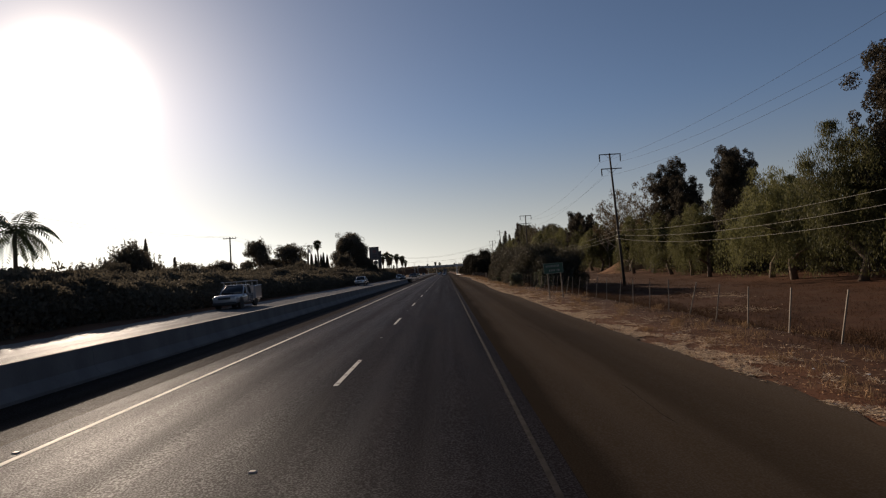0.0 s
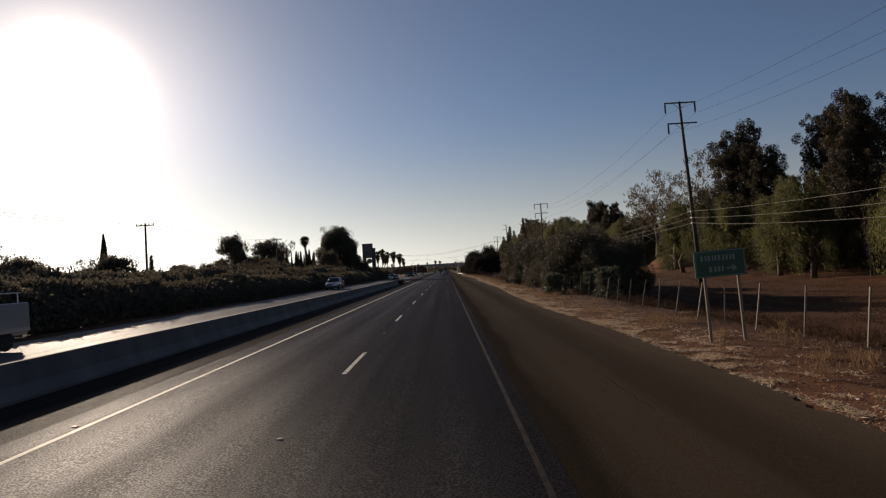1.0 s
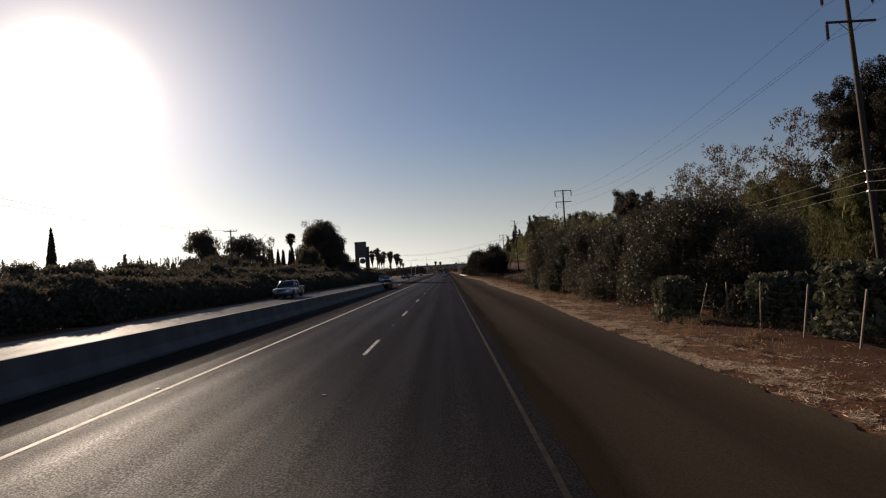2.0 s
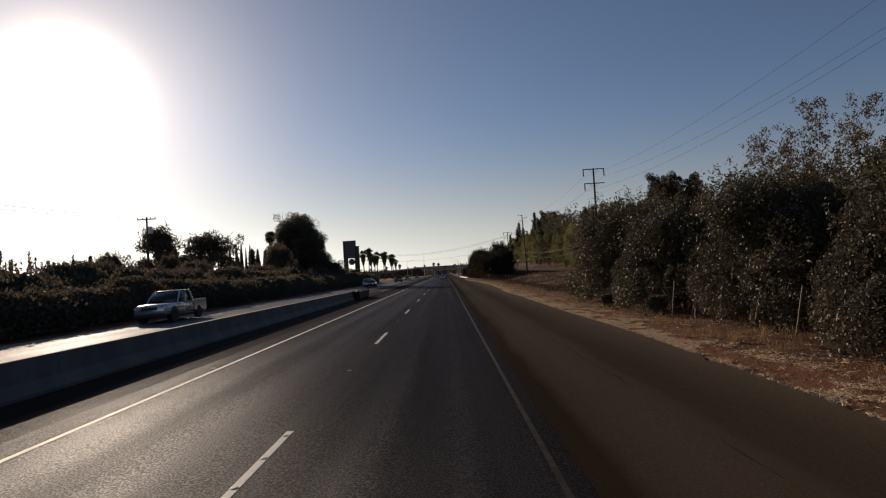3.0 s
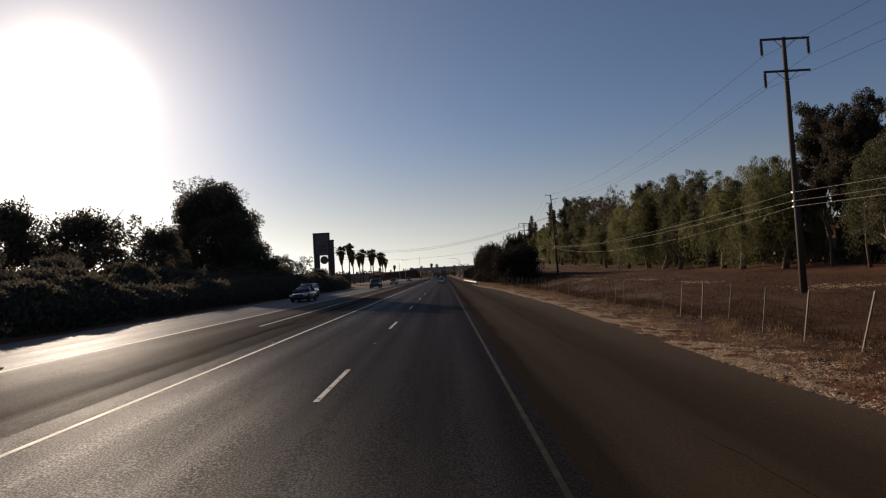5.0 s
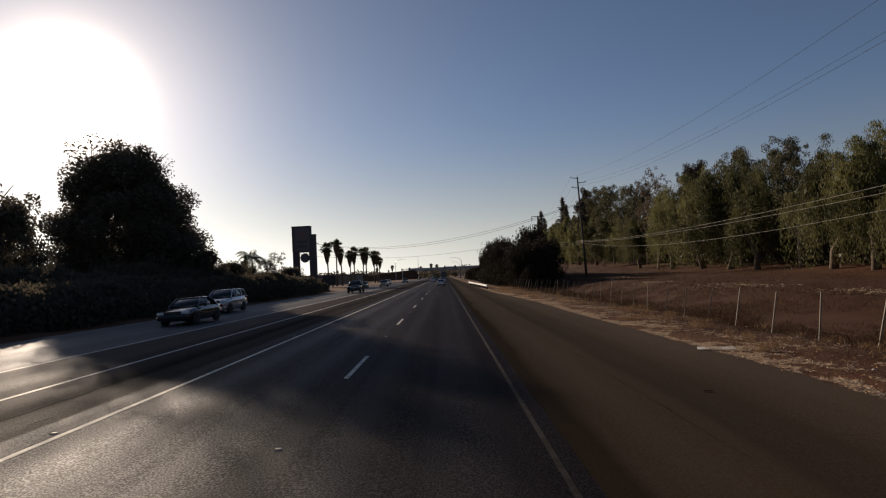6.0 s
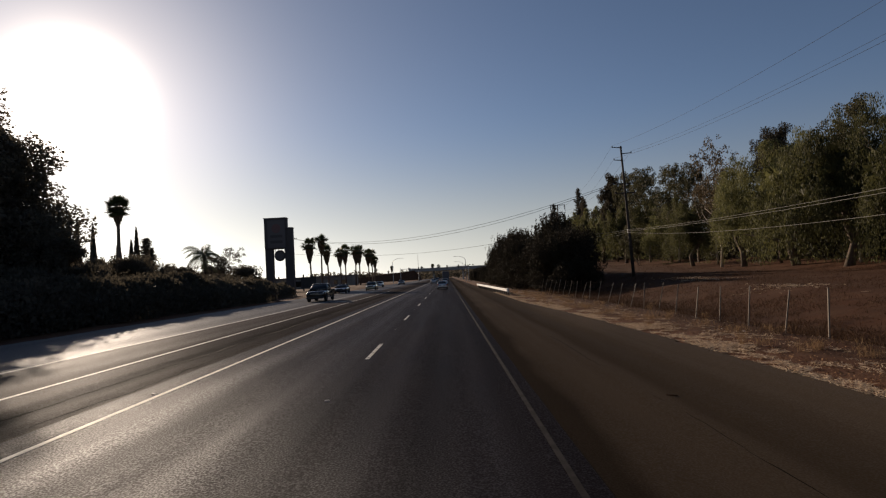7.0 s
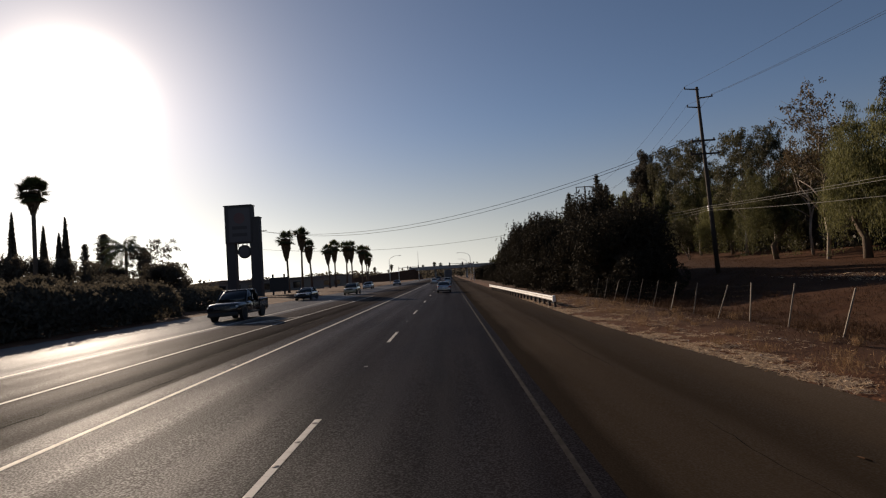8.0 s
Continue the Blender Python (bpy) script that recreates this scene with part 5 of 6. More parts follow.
def build_left_plants():
    rng = random.Random(3)
    H = [thicket(51, 21, 5, 2.25), thicket(52, 19, 5, 2.15)]
    for ob, y in zip(H, (-6, 12)):
        ob.matrix_world = pose(-20.4, y, ground_z(-20.4, y) - 0.05) @ Matrix.Diagonal((1, 1, 1.06, 1))
    for i in range(15):
        plant(H[i % 2], (-20.4 if i < 14 else -23.0) + rng.uniform(-0.3, 0.3), 29 + 16.6 * i, rng.uniform(0.95, 1.06), 180 * rng.randint(0, 1), sz=rng.uniform(1.0, 1.12) if i < 11 else (1.15, 1.25, 1.2, 0.9)[i - 11])
    for i in range(19):
        plant(H[i % 2], -26.3 + rng.uniform(-1, 1), -10 + 14.5 * i, rng.uniform(1.05, 1.25), rng.uniform(-8, 8), sz=rng.uniform(1.4, 1.7) if i < 17 else 1.1)
    for x, y, k in ((-27, 178, 1.5), (-28, 194, 1.65), (-27.5, 209, 1.6), (-29, 226, 1.5), (-31, 160, 1.4), (-30, 143, 1.35)):
        plant(H[1], x, y, k, rng.uniform(-8, 8))
    # trees behind the thicket
    B = [broad_tree(61, 12, 11, 0.36, 1.0, 0.1, 7), broad_tree(62, 10, 12, 0.36, 1.0, 0.1, 5), broad_tree(63, 17, 12.5, 0.27, 1.35, 0.06, 26, 90)]
    B[2].matrix_world = pose(-34.4, 227.0, ground_z(-34.4, 227.0)) @ Matrix.Diagonal((1.25, 1.42, 1.15, 1))
    B[0].matrix_world = pose(-73.0, 235, 0) @ Matrix.Diagonal((1.42, 1.4, 1.62, 1))
    B[1].matrix_world = pose(-60.5, 236, 0) @ Matrix.Diagonal((1.55, 1.5, 1.7, 1))
    for k, x, y, w, top in ((1, -33.0, 45, 0.5, 4.2), (0, -33, 30, 0.4, 4.6), (1, -78, 150, 0.5, 5), (0, -86, 150, 0.7, 8), (1, -106, 264, 1.15, 11), (0, -101, 262, 0.85, 10), (0, -79.5, 240, 0.75, 11),
                            (0, -40.0, 170, 0.42, 7.5), (1, -44, 188, 0.75, 7.2), (0, -36, 236, 0.85, 10), (0, -33.2, 206, 0.72, 10.2), (1, -26.8, 270, 0.55, 4.9), (0, -30.5, 266, 0.34, 3.9), (0, -55, 330, 0.8, 8), (1, -75, 340, 1.0, 8),
                            (1, -120, 300, 1.0, 9), (0, -88, 300, 0.9, 10), (1, -33.0, 142, 0.4, 6.3), (0, -35.4, 139, 0.3, 5.6), (0, -67.5, 238, 0.75, 11.5), (0, -81, 236, 0.6, 8.5), (1, -55, 236, 0.5, 7.0), (1, -41, 160, 0.5, 5.4), (1, -28.5, 96, 0.36, 4.4), (0, -29.5, 105, 0.3, 4.9), (1, -30, 152, 0.4, 4.6), (0, -28, 160, 0.26, 4.3), (1, -31, 171, 0.42, 5.0), (0, -32, 186, 0.36, 5.6), (1, -29, 52, 0.34, 4.0), (0, -30.5, 58, 0.3, 4.8), (0, -38, 84, 0.42, 5.0), (1, -40, 262, 0.6, 5.6), (0, -47, 270, 0.55, 6.6), (1, -35, 254, 0.5, 4.8), (1, -56, 278, 0.65, 7.4), (0, -63, 284, 0.6, 7.8), (1, -72, 309, 0.75, 10.2), (1, -66, 307, 0.7, 9.4), (0, -60.5, 305, 0.62, 8.8), (1, -54.5, 304, 0.6, 7.6), (0, -49, 301, 0.5, 6.9), (1, -80, 310, 0.8, 10.2)):
        plant(B[k], x, y, w, rng.uniform(0, 360), sz=top / (12, 10)[k])
    olea = shrub(66, 7, 7.4, 6.9, 0.22, HEDGE, 0.8, "tall shrub with dense upright leafy shoots", "tall_shrub", "shrubs beside the oncoming road")
    settle(olea, -38.5, 75, 0, 1.12)
    plant(olea, -43, 79, 0.9, 70)
    plant(olea, -47.5, 80, 0.85, 150)
    plant(olea, -40.5, 85, 0.8, 230)
    plant(olea, -38.0, 130, 0.75, 20)
    for x, y, w in ((-28.2, 112, 0.9), (-28.6, 119, 1.0), (-29.4, 126, 0.95)):
        cane_clump(int(y), x, y, 4.9 * w)
    airy = gum_tree(64, 9, 8, HEDGE, 80, 0, BARK, label="small airy tree with loose dark foliage")
    airy.matrix_world = pose(-33.6, 281, ground_z(-33.6, 281)) @ Matrix.Diagonal((0.95, 0.95, 0.75, 1))
    plant(airy, -51, 299, 0.68, 80)
    plant(airy, -54, 317, 0.64, 200)
    plant(airy, -40, 120, 0.42, 40)
    spire = conifer(37, 14, 2.3, "small dark conifer behind the roadside thicket")
    spire.matrix_world = pose(-95, 375, ground_z(-95, 375)) @ Matrix.Diagonal((2.2, 2.2, 1.42, 1))
    plant(spire, -63.5, 316, 0.86, 30)
    plant(spire, -156, 340, 1.4, 90)
    plant(spire, -47.5, 306, 0.7, 200)
    for x, y, s in ((-26, 228, 0.42), (-27, 240, 0.36), (-25.5, 250, 0.24), (-25, 259, 0.22), (-28, 264, 0.25), (-29, 180, 0.34), (-28, 165, 0.3), (-29, 132, 0.33), (-28, 110, 0.3), (-30, 84, 0.36), (-29, 70, 0.32)):
        plant(B[1], x, y, 1.5 * s, rng.uniform(0, 360))
    cy = cypress(71, 13, 0.7)
    settle(cy, -59.6, 262, 0, 1.05)
    for x, y, top in ((-62, 262, 11.2), (-57.8, 262.5, 13.8), (-55.9, 262, 13.4), (-53.7, 263, 13.2), (-52.4, 262, 14), (-50.7, 262, 13), (-84.2, 315, 18.4), (-81.5, 315, 19.7), (-79.5, 315, 19.8), (-76.0, 315, 18.6), (-70.3, 315, 15.8),
                      (-67.5, 315, 14.3), (-66.3, 315, 17.1), (-112.6, 223, 21.7)):
        plant(cy, x, y, 3.2 if x < -100 else 2.3 if y < 300 else 1.8, rng.uniform(0, 360), sz=(top - ground_z(x, y)) / 13)
    F = [fan_palm(81, 13, 0.34, 0.8), fan_palm(82, 14.6, 0.24, 0.74), fan_palm(83, 11.8, 0.3, 0.74)]
    lone = fan_palm(84, 21.2, 0.16, 0.84, 90, -0.9, 1.5)
    settle(lone, -64, 304)
    settle(F[0], -34.0, 342.5)
    settle(F[1], -32.8, 350)
    settle(F[2], -32.4, 358)
    for k, x, y, s in ((0, -35.1, 393, 0.98), (0, -35.0, 402, 1.1), (0, -31.8, 405, 1.08), (0, -32.4, 420, 1.14), (0, -28.9, 421, 1.02), (2, -26.8, 421, 0.86), (0, -29.3, 436, 1.06)):
        plant(F[k], x, y, s, rng.uniform(0, 360))
    for i in range(10):  # far palms along the horizon
        plant(F[i % 3], -60 + 9 * i + rng.uniform(-6, 6), 740 + rng.uniform(-60, 120), rng.uniform(0.6, 1.0), rng.uniform(0, 360), 1.0)
    Q = feather_palm(91, 9.2)
    settle(Q, -39.3, 285.7, 0, 1.07)
    plant(Q, -31.2, 45, 0.98, 120)


def on_ground(x, y, lift):
    return np.stack([x, y, np.array([max(ground_z(a, b), road_z(a) - 0.01 if a < shoulder_edge(b) + 0.3 else -99) for a, b in zip(x, y)]) + lift], 1)


def build_dry_grass():
    """Dry straw, fallen leaves and dead brush along the verge, past counting."""
    rs = np.random.default_rng(17)
    n = 300000  # pale straw, thickest near the asphalt
    y = rs.uniform(-6, 262, n)
    x = shoulder_edge(y) - 0.13 + rs.gamma(1.4, 0.85, n)
    patch = np.array([noise.noise((a * 0.7, b * 0.45, 2)) + 0.8 * noise.noise((a * 2.3, b * 1.6, 4)) for a, b in zip(x, y)])
    keep = (x < 14.5) & (patch + rs.normal(0, 0.1, n) > 0.16 - 0.42 * np.exp(-(x - shoulder_edge(y) + 0.1) / 0.6))
    pts = on_ground(x[keep], y[keep], 0.03)
    al, si = leaf_vectors(rs, len(pts), 0.17, 0.013, -0.3)
    al[:, 2] = np.abs(al[:, 2]) * 0.4
    thing("dry_grass", "sparse pale dry straw on the dirt verge", "dry grass", shape=card_mesh("dry_grass", STRAW, pts + al * 0.4, al, si), kind="stuff")
    n = 80000
    y = rs.uniform(-6, 262, n)
    x = shoulder_edge(y) - 0.25 + rs.gamma(2.2, 1.0, n)
    keep = x < 15
    pts = on_ground(x[keep], y[keep], 0.02)
    al, si = leaf_vectors(rs, len(pts), 0.055, 0.025, 0)
    al[:, 2] *= 0.3
    thing("leaf_litter", "fallen brown leaves along the edge of the shoulder", "leaf litter", shape=card_mesh("leaf_litter", LITTER, pts, al, si), kind="stuff")
    n = 330000  # dead brush behind and along the fence
    y = rs.uniform(-6, 270, n)
    x = 11.5 + rs.gamma(3.0, 3.0, n)
    clump = np.array([noise.noise((a * 0.22, b * 0.22, 9)) + 0.5 * noise.noise((a * 0.8, b * 0.8, 3)) for a, b in zip(x, y)])
    keep = (clump > -0.12 + 0.02 * np.maximum(0, x - 24)) & (x < 40)
    x, y, clump = x[keep], y[keep], clump[keep]
    tall = np.clip(0.25 + clump * 1.1, 0.15, 0.85) * np.where(x < 14, 0.55, 1.0)
    pts = on_ground(x, y, 0.0)
    pts[:, 2] += tall * rs.uniform(0.1, 0.8, len(x))
    al, si = leaf_vectors(rs, len(pts), 0.24, 0.015, -0.8)
    thing("dead_brush", "tangled brown dead brush along the wire fence", "dead brush", shape=card_mesh("dead_brush", BRUSH, pts, al, si), kind="stuff")
    cs = []
    for k in range(420):  # standing tufts
        b = rs.uniform(-4, 262)
        a = shoulder_edge(b) + 0.7 + rs.gamma(2.2, 1.1)
        r, tall, m = rs.uniform(0.1, 0.4), rs.uniform(0.1, 0.42), int(rs.uniform(50, 150))
        q = rs.uniform(0, 1, m)
        cs.append(np.stack([a + rs.normal(0, r, m) * (0.4 + 0.6 * q), b + rs.normal(0, r, m) * (0.4 + 0.6 * q), ground_z(a, b) + q * tall], 1))
    pts = np.concatenate(cs)
    al, si = leaf_vectors(rs, len(pts), 0.2, 0.012, -1.4)
    thing("grass_tufts", "pale brown tufts of dead grass on the verge", "dry grass", shape=card_mesh("grass_tufts", TUFT, pts, al, si), kind="stuff")
    n = 190000  # short dry growth over the field
    y = rs.uniform(-6, 330, n)
    x = rs.uniform(14.5, 47, n)
    clump = np.array([noise.noise((a * 0.3, b * 0.3, 5)) + 0.6 * noise.noise((a * 1.1, b * 1.1, 7)) for a, b in zip(x, y)])
    keep = clump > 0.05
    x, y, clump = x[keep], y[keep], clump[keep]
    pts = on_ground(x, y, 0.0)
    pts[:, 2] += np.clip(clump, 0.05, 0.5) * rs.uniform(0.05, 0.9, len(x))
    al, si = leaf_vectors(rs, len(pts), 0.2, 0.02, -0.8)
    thing("field_grass", "short dead brown grass over the bare field", "dry grass", shape=card_mesh("field_grass", FIELD_GRASS, pts, al, si), kind="stuff")


def build_mound():
    """A heap of bare orange earth among the trunks."""
    vs, n, rings = [], 40, 14
    for j in range(rings + 1):
        f = j / rings
        for i in range(n):
            a = 2 * math.pi * i / n
            r = f * (1 + 0.16 * math.sin(2 * a + 1) + 0.1 * math.sin(5 * a))
            x, y = 49.0 + 6.5 * r * math.cos(a), 150.0 + 9.0 * r * math.sin(a)
            up = 3.0 * (1 - f) ** 1.15 * (1 + 0.25 * noise.noise((x * 0.6, y * 0.6, 2))) + 0.12 * noise.noise((x * 2, y * 2, 5)) * (1 - f)
            vs.append((x, y, ground_z(x, y) - 0.12 * f + up))
    fs = [(j * n + i, j * n + (i + 1) % n, (j + 1) * n + (i + 1) % n, (j + 1) * n + i) for j in range(rings) for i in range(n)]
    thing("dirt_mound", "bare orange heap of earth between the tree trunks", "earth mound", shape=Shape().add(vs, fs), mat=MOUND, smooth=True)


def build_field_straw():
    """Flattened pale straw in drifts on the field."""
    rs = np.random.default_rng(31)
    cs = []
    for cx, cy, w, d, m in ((28.1, 212.7, 1.6, 2.4, 500), (29.5, 197.6, 1.2, 2.0, 350), (29.2, 248.6, 1.4, 3.0, 450), (29.5, 58.2, 1.3, 2.6, 420), (24.0, 43.0, 1.0, 1.6, 400), (31.0, 120.0, 1.2, 2.2, 500), (26.5, 228.0, 1.0, 1.6, 350), (33.0, 178.0, 1.4, 2.0, 500)):
        x, y = cx + rs.normal(0, w, m), cy + rs.normal(0, d, m)
        cs.append(on_ground(x, y, 0.05))
    pts = np.concatenate(cs)
    al, si = leaf_vectors(rs, len(pts), 0.42, 0.03, 0)
    al[:, 2] *= 0.25
    thing("field_straw", "pale flattened straw lying in drifts on the field", "straw", shape=card_mesh("field_straw", STRAW, pts, al, si), kind="stuff")


def build_scraps():
    """Paper and plastic scraps blown along the verge."""
    rs = np.random.default_rng(29)
    n = 90
    y = rs.uniform(0, 262, n)
    x = shoulder_edge(y) - 0.3 + rs.gamma(2.0, 1.2, n)
    vs, fs = [], []
    for a, b in zip(x, y):
        r = rs.uniform(0.025, 0.07)
        z = max(ground_z(a, b), road_z(a) - 0.01) + 0.03
        k = len(vs)
        vs += [(a, b, z + r * 0.5)] + [(a + r * rs.uniform(0.5, 1.2) * math.cos(t), b + r * rs.uniform(0.5, 1.2) * math.sin(t), z + r * rs.uniform(0, 0.6)) for t in np.arange(6) * 1.047]
        fs += [(k, k + 1 + i, k + 1 + (i + 1) % 6) for i in range(6)]
    thing("litter_scraps", "small pale paper scraps scattered on the verge", "litter", shape=Shape().add(vs, fs), mat=LITTER_CARD, kind="stuff")


def build_cardboard():
    """A flattened carton lying where the shoulder meets the dirt."""
    vs, nx, ny = [], 6, 10
    for j in range(ny + 1):
        for i in range(nx + 1):
            x, y = -0.3 + 0.6 * i / nx, -0.5 + j / ny
            vs.append((x + 0.03 * noise.noise((y * 3, 1, 2)), y + 0.04 * noise.noise((x * 4, 2, 5)), 0.02 + 0.02 * abs(noise.noise((x * 3, y * 2.5, 1))) + (0.012 if i in (0, nx) else 0)))
    fs = [(j * (nx + 1) + i, j * (nx + 1) + i + 1, (j + 1) * (nx + 1) + i + 1, (j + 1) * (nx + 1) + i) for j in range(ny) for i in range(nx)]
    c = thing("cardboard", "flattened pale carton at the edge of the shoulder", "litter", pose(10.1, 176.6, road_z(10.1), 0, 0, 70), shape=Shape().add(vs, fs), mat=LITTER_CARD)
    m = c.modifiers.new("thickness", "SOLIDIFY")
    m.thickness = 0.008


def build_stick(x, y, turn, length):
    thing("stick", "short brown broken stick on the asphalt shoulder", "stick", pose(x, y, road_z(x) + 0.015, 0, 0, turn), "sticks on the shoulder",
          shape=Shape().tube([(0, 0, 0), (length * 0.4, 0.015, 0.006), (length, -0.01, 0.0)], [0.009, 0.012, 0.007], 7), mat=BRUSH)


build_slope_trees()
build_mound()
build_cardboard()
build_stick(6.97, 217.9, 112, 0.17)
build_stick(7.15, 170.8, 5, 0.18)
build_stick(6.4, 196.6, 150, 0.2)
build_scraps()
build_verge_shrubs()
build_left_plants()
build_dry_grass()
build_field_straw()


# ---- vehicles ----
def wheel(car_ob, x, y, r, width, side):
    w = part("wheel", Shape().lathe([(r * 0.55, -width / 2), (r * 0.9, -width / 2), (r, -width * 0.32), (r, width * 0.32), (r * 0.9, width / 2), (r * 0.55, width / 2)], 22, "x"), TYRE, car_ob)
    w.location = (x, y, r)
    part("rim", Shape().lathe([(r * 0.62, side * width * 0.3), (r * 0.62, side * width * 0.46), (r * 0.5, side * width * 0.4), (r * 0.18, side * width * 0.42), (0.0, side * width * 0.47)], 16, "x"), CHROME, w)
    return w


def body_ring(y, zl, zh, w):
    half = [(w * 0.82, zl), (w * 0.97, zl + 0.1), (w, zl + (zh - zl) * 0.45), (w * 0.985, zl + (zh - zl) * 0.72), (w * 0.93, zh - 0.045), (w * 0.84, zh), (w * 0.4, zh + 0.02)]
    return [(x, y, z) for x, z in half] + [(-x, y, z) for x, z in reversed(half)]


def slab_ring(z, y0, y1, hw, c=0.16):
    return [(-hw + c, y0, z), (hw - c, y0, z), (hw, y0 + c, z), (hw, y1 - c, z), (hw - c, y1, z), (-hw + c, y1, z), (-hw, y1 - c, z), (-hw, y0 + c, z)]


def cabin(car_ob, paint, belt, roof, base, top, hw_base, hw_top, pillars):
    """Dark glass, painted roof and pillars."""
    (b0, b1), (t0, t1) = base, top
    mid = [(a + b) / 2 for a, b in ((b0, t0), (b1, t1))]
    part("greenhouse", Shape().loft([slab_ring(belt - 0.06, b0, b1, hw_base), slab_ring((belt + roof) / 2, mid[0], mid[1], (hw_base + hw_top) / 2 + 0.02), slab_ring(roof - 0.05, t0, t1, hw_top)]), GLASS, car_ob, "dark tinted window glass", True)
    part("roof", Shape().loft([slab_ring(roof - 0.06, t0 - 0.03, t1 + 0.03, hw_top + 0.02), slab_ring(roof - 0.02, t0, t1, hw_top), slab_ring(roof, t0 + 0.12, t1 - 0.12, hw_top - 0.12)]), paint, car_ob, smooth=True)
    for f, r in pillars:
        for s in (-1, 1):
            yb, yt = b0 + (b1 - b0) * f, t0 + (t1 - t0) * f
            part("pillar", Shape().tube([(s * (hw_base + 0.012), yb, belt - 0.05), (s * ((hw_base + hw_top) / 2 + 0.03), (yb + yt) / 2, (belt + roof) / 2), (s * (hw_top + 0.01), yt, roof - 0.04)], r, 6), paint, car_ob)


def fittings(car_ob, w, length, z_head, z_tail, paint, tall=False):
    f, r = length / 2, -length / 2
    for s in (-1, 1):
        part("headlight", Shape().box(s * w * 0.72 - 0.2, s * w * 0.72 + 0.2, f - 0.22, f - 0.02, z_head - 0.08, z_head + 0.08, 0.04), LAMP_LENS, car_ob, "clear headlight")
        part("tail_light", Shape().box(s * w * 0.82 - (0.08 if tall else 0.17), s * w * 0.82 + (0.08 if tall else 0.17), r - 0.02, r + 0.16, z_tail - (0.2 if tall else 0.08), z_tail + (0.2 if tall else 0.08), 0.03), RED_LENS, car_ob, "red tail light")
        part("mirror", Shape().box(s * (w + 0.1) - 0.11, s * (w + 0.1) + 0.11, length * 0.1, length * 0.1 + 0.12, z_tail + 0.1, z_tail + 0.28, 0.05), paint, car_ob)
    part("front_bumper", Shape().box(-w * 0.92, w * 0.92, f - 0.14, f + 0.06, 0.32, 0.56, 0.06), TRIM if tall else paint, car_ob)
    part("rear_bumper", Shape().box(-w * 0.94, w * 0.94, r - 0.07, r + 0.14, 0.36, 0.6, 0.06), CHROME if tall else paint, car_ob)
    part("grille", Shape().box(-w * 0.5, w * 0.5, f - 0.05, f + 0.02, z_head - 0.1, z_head + 0.09, 0.03), TRIM, car_ob)
    part("plate", Shape().box(-0.16, 0.16, r - 0.085, r - 0.072, 0.66 if not tall else 0.44, 0.8 if not tall else 0.56), PLATE, car_ob)


def sedan(paint, label, m, h=1.44, w=0.9, length=4.7, wagon=False, name="car"):
    c = thing(name, label, "car", m, "traffic")
    L = length / 2
    belt = h * 0.66
    tail = belt + (0.02 if not wagon else 0.06)
    st = [(-L, 0.46, tail - 0.14, w * 0.86), (-L + 0.08, 0.32, tail - 0.03, w * 0.94), (-L + 0.6, 0.22, tail, w * 0.99), (-0.6, 0.2, belt + 0.01, w), (0.7, 0.2, belt - 0.01, w), (1.3, 0.2, belt - 0.06, w * 0.98), (L - 0.35, 0.24, belt - 0.19, w * 0.92), (L - 0.08, 0.32, belt - 0.28, w * 0.83), (L, 0.42, belt - 0.36, w * 0.74)]
    part("body", Shape().loft([body_ring(*s) for s in st]), paint, c, smooth=True)
    if wagon:
        cabin(c, paint, belt, h, (-L + 0.12, 1.2), (-L + 0.42, 0.35), w * 0.9, w * 0.72, ((0.02, 0.06), (0.3, 0.035), (0.62, 0.035), (0.97, 0.045)))
    else:
        cabin(c, paint, belt, h, (-L + 0.62, 1.15), (-0.98, 0.3), w * 0.88, w * 0.66, ((0.03, 0.06), (0.5, 0.035), (0.97, 0.045)))
    for s in (-1, 1):
        for y in (-L * 0.58, L * 0.6):
            part("wheel_arch", Shape().lathe([(0.39, -0.01), (0.39, 0.01)], 20, "x", (s * (w - 0.012), y, 0.35)), TRIM, c)
            wheel(c, s * (w - 0.1), y, 0.33, 0.22, s)
    fittings(c, w, length, belt - 0.27, tail - 0.16, paint)
    return c


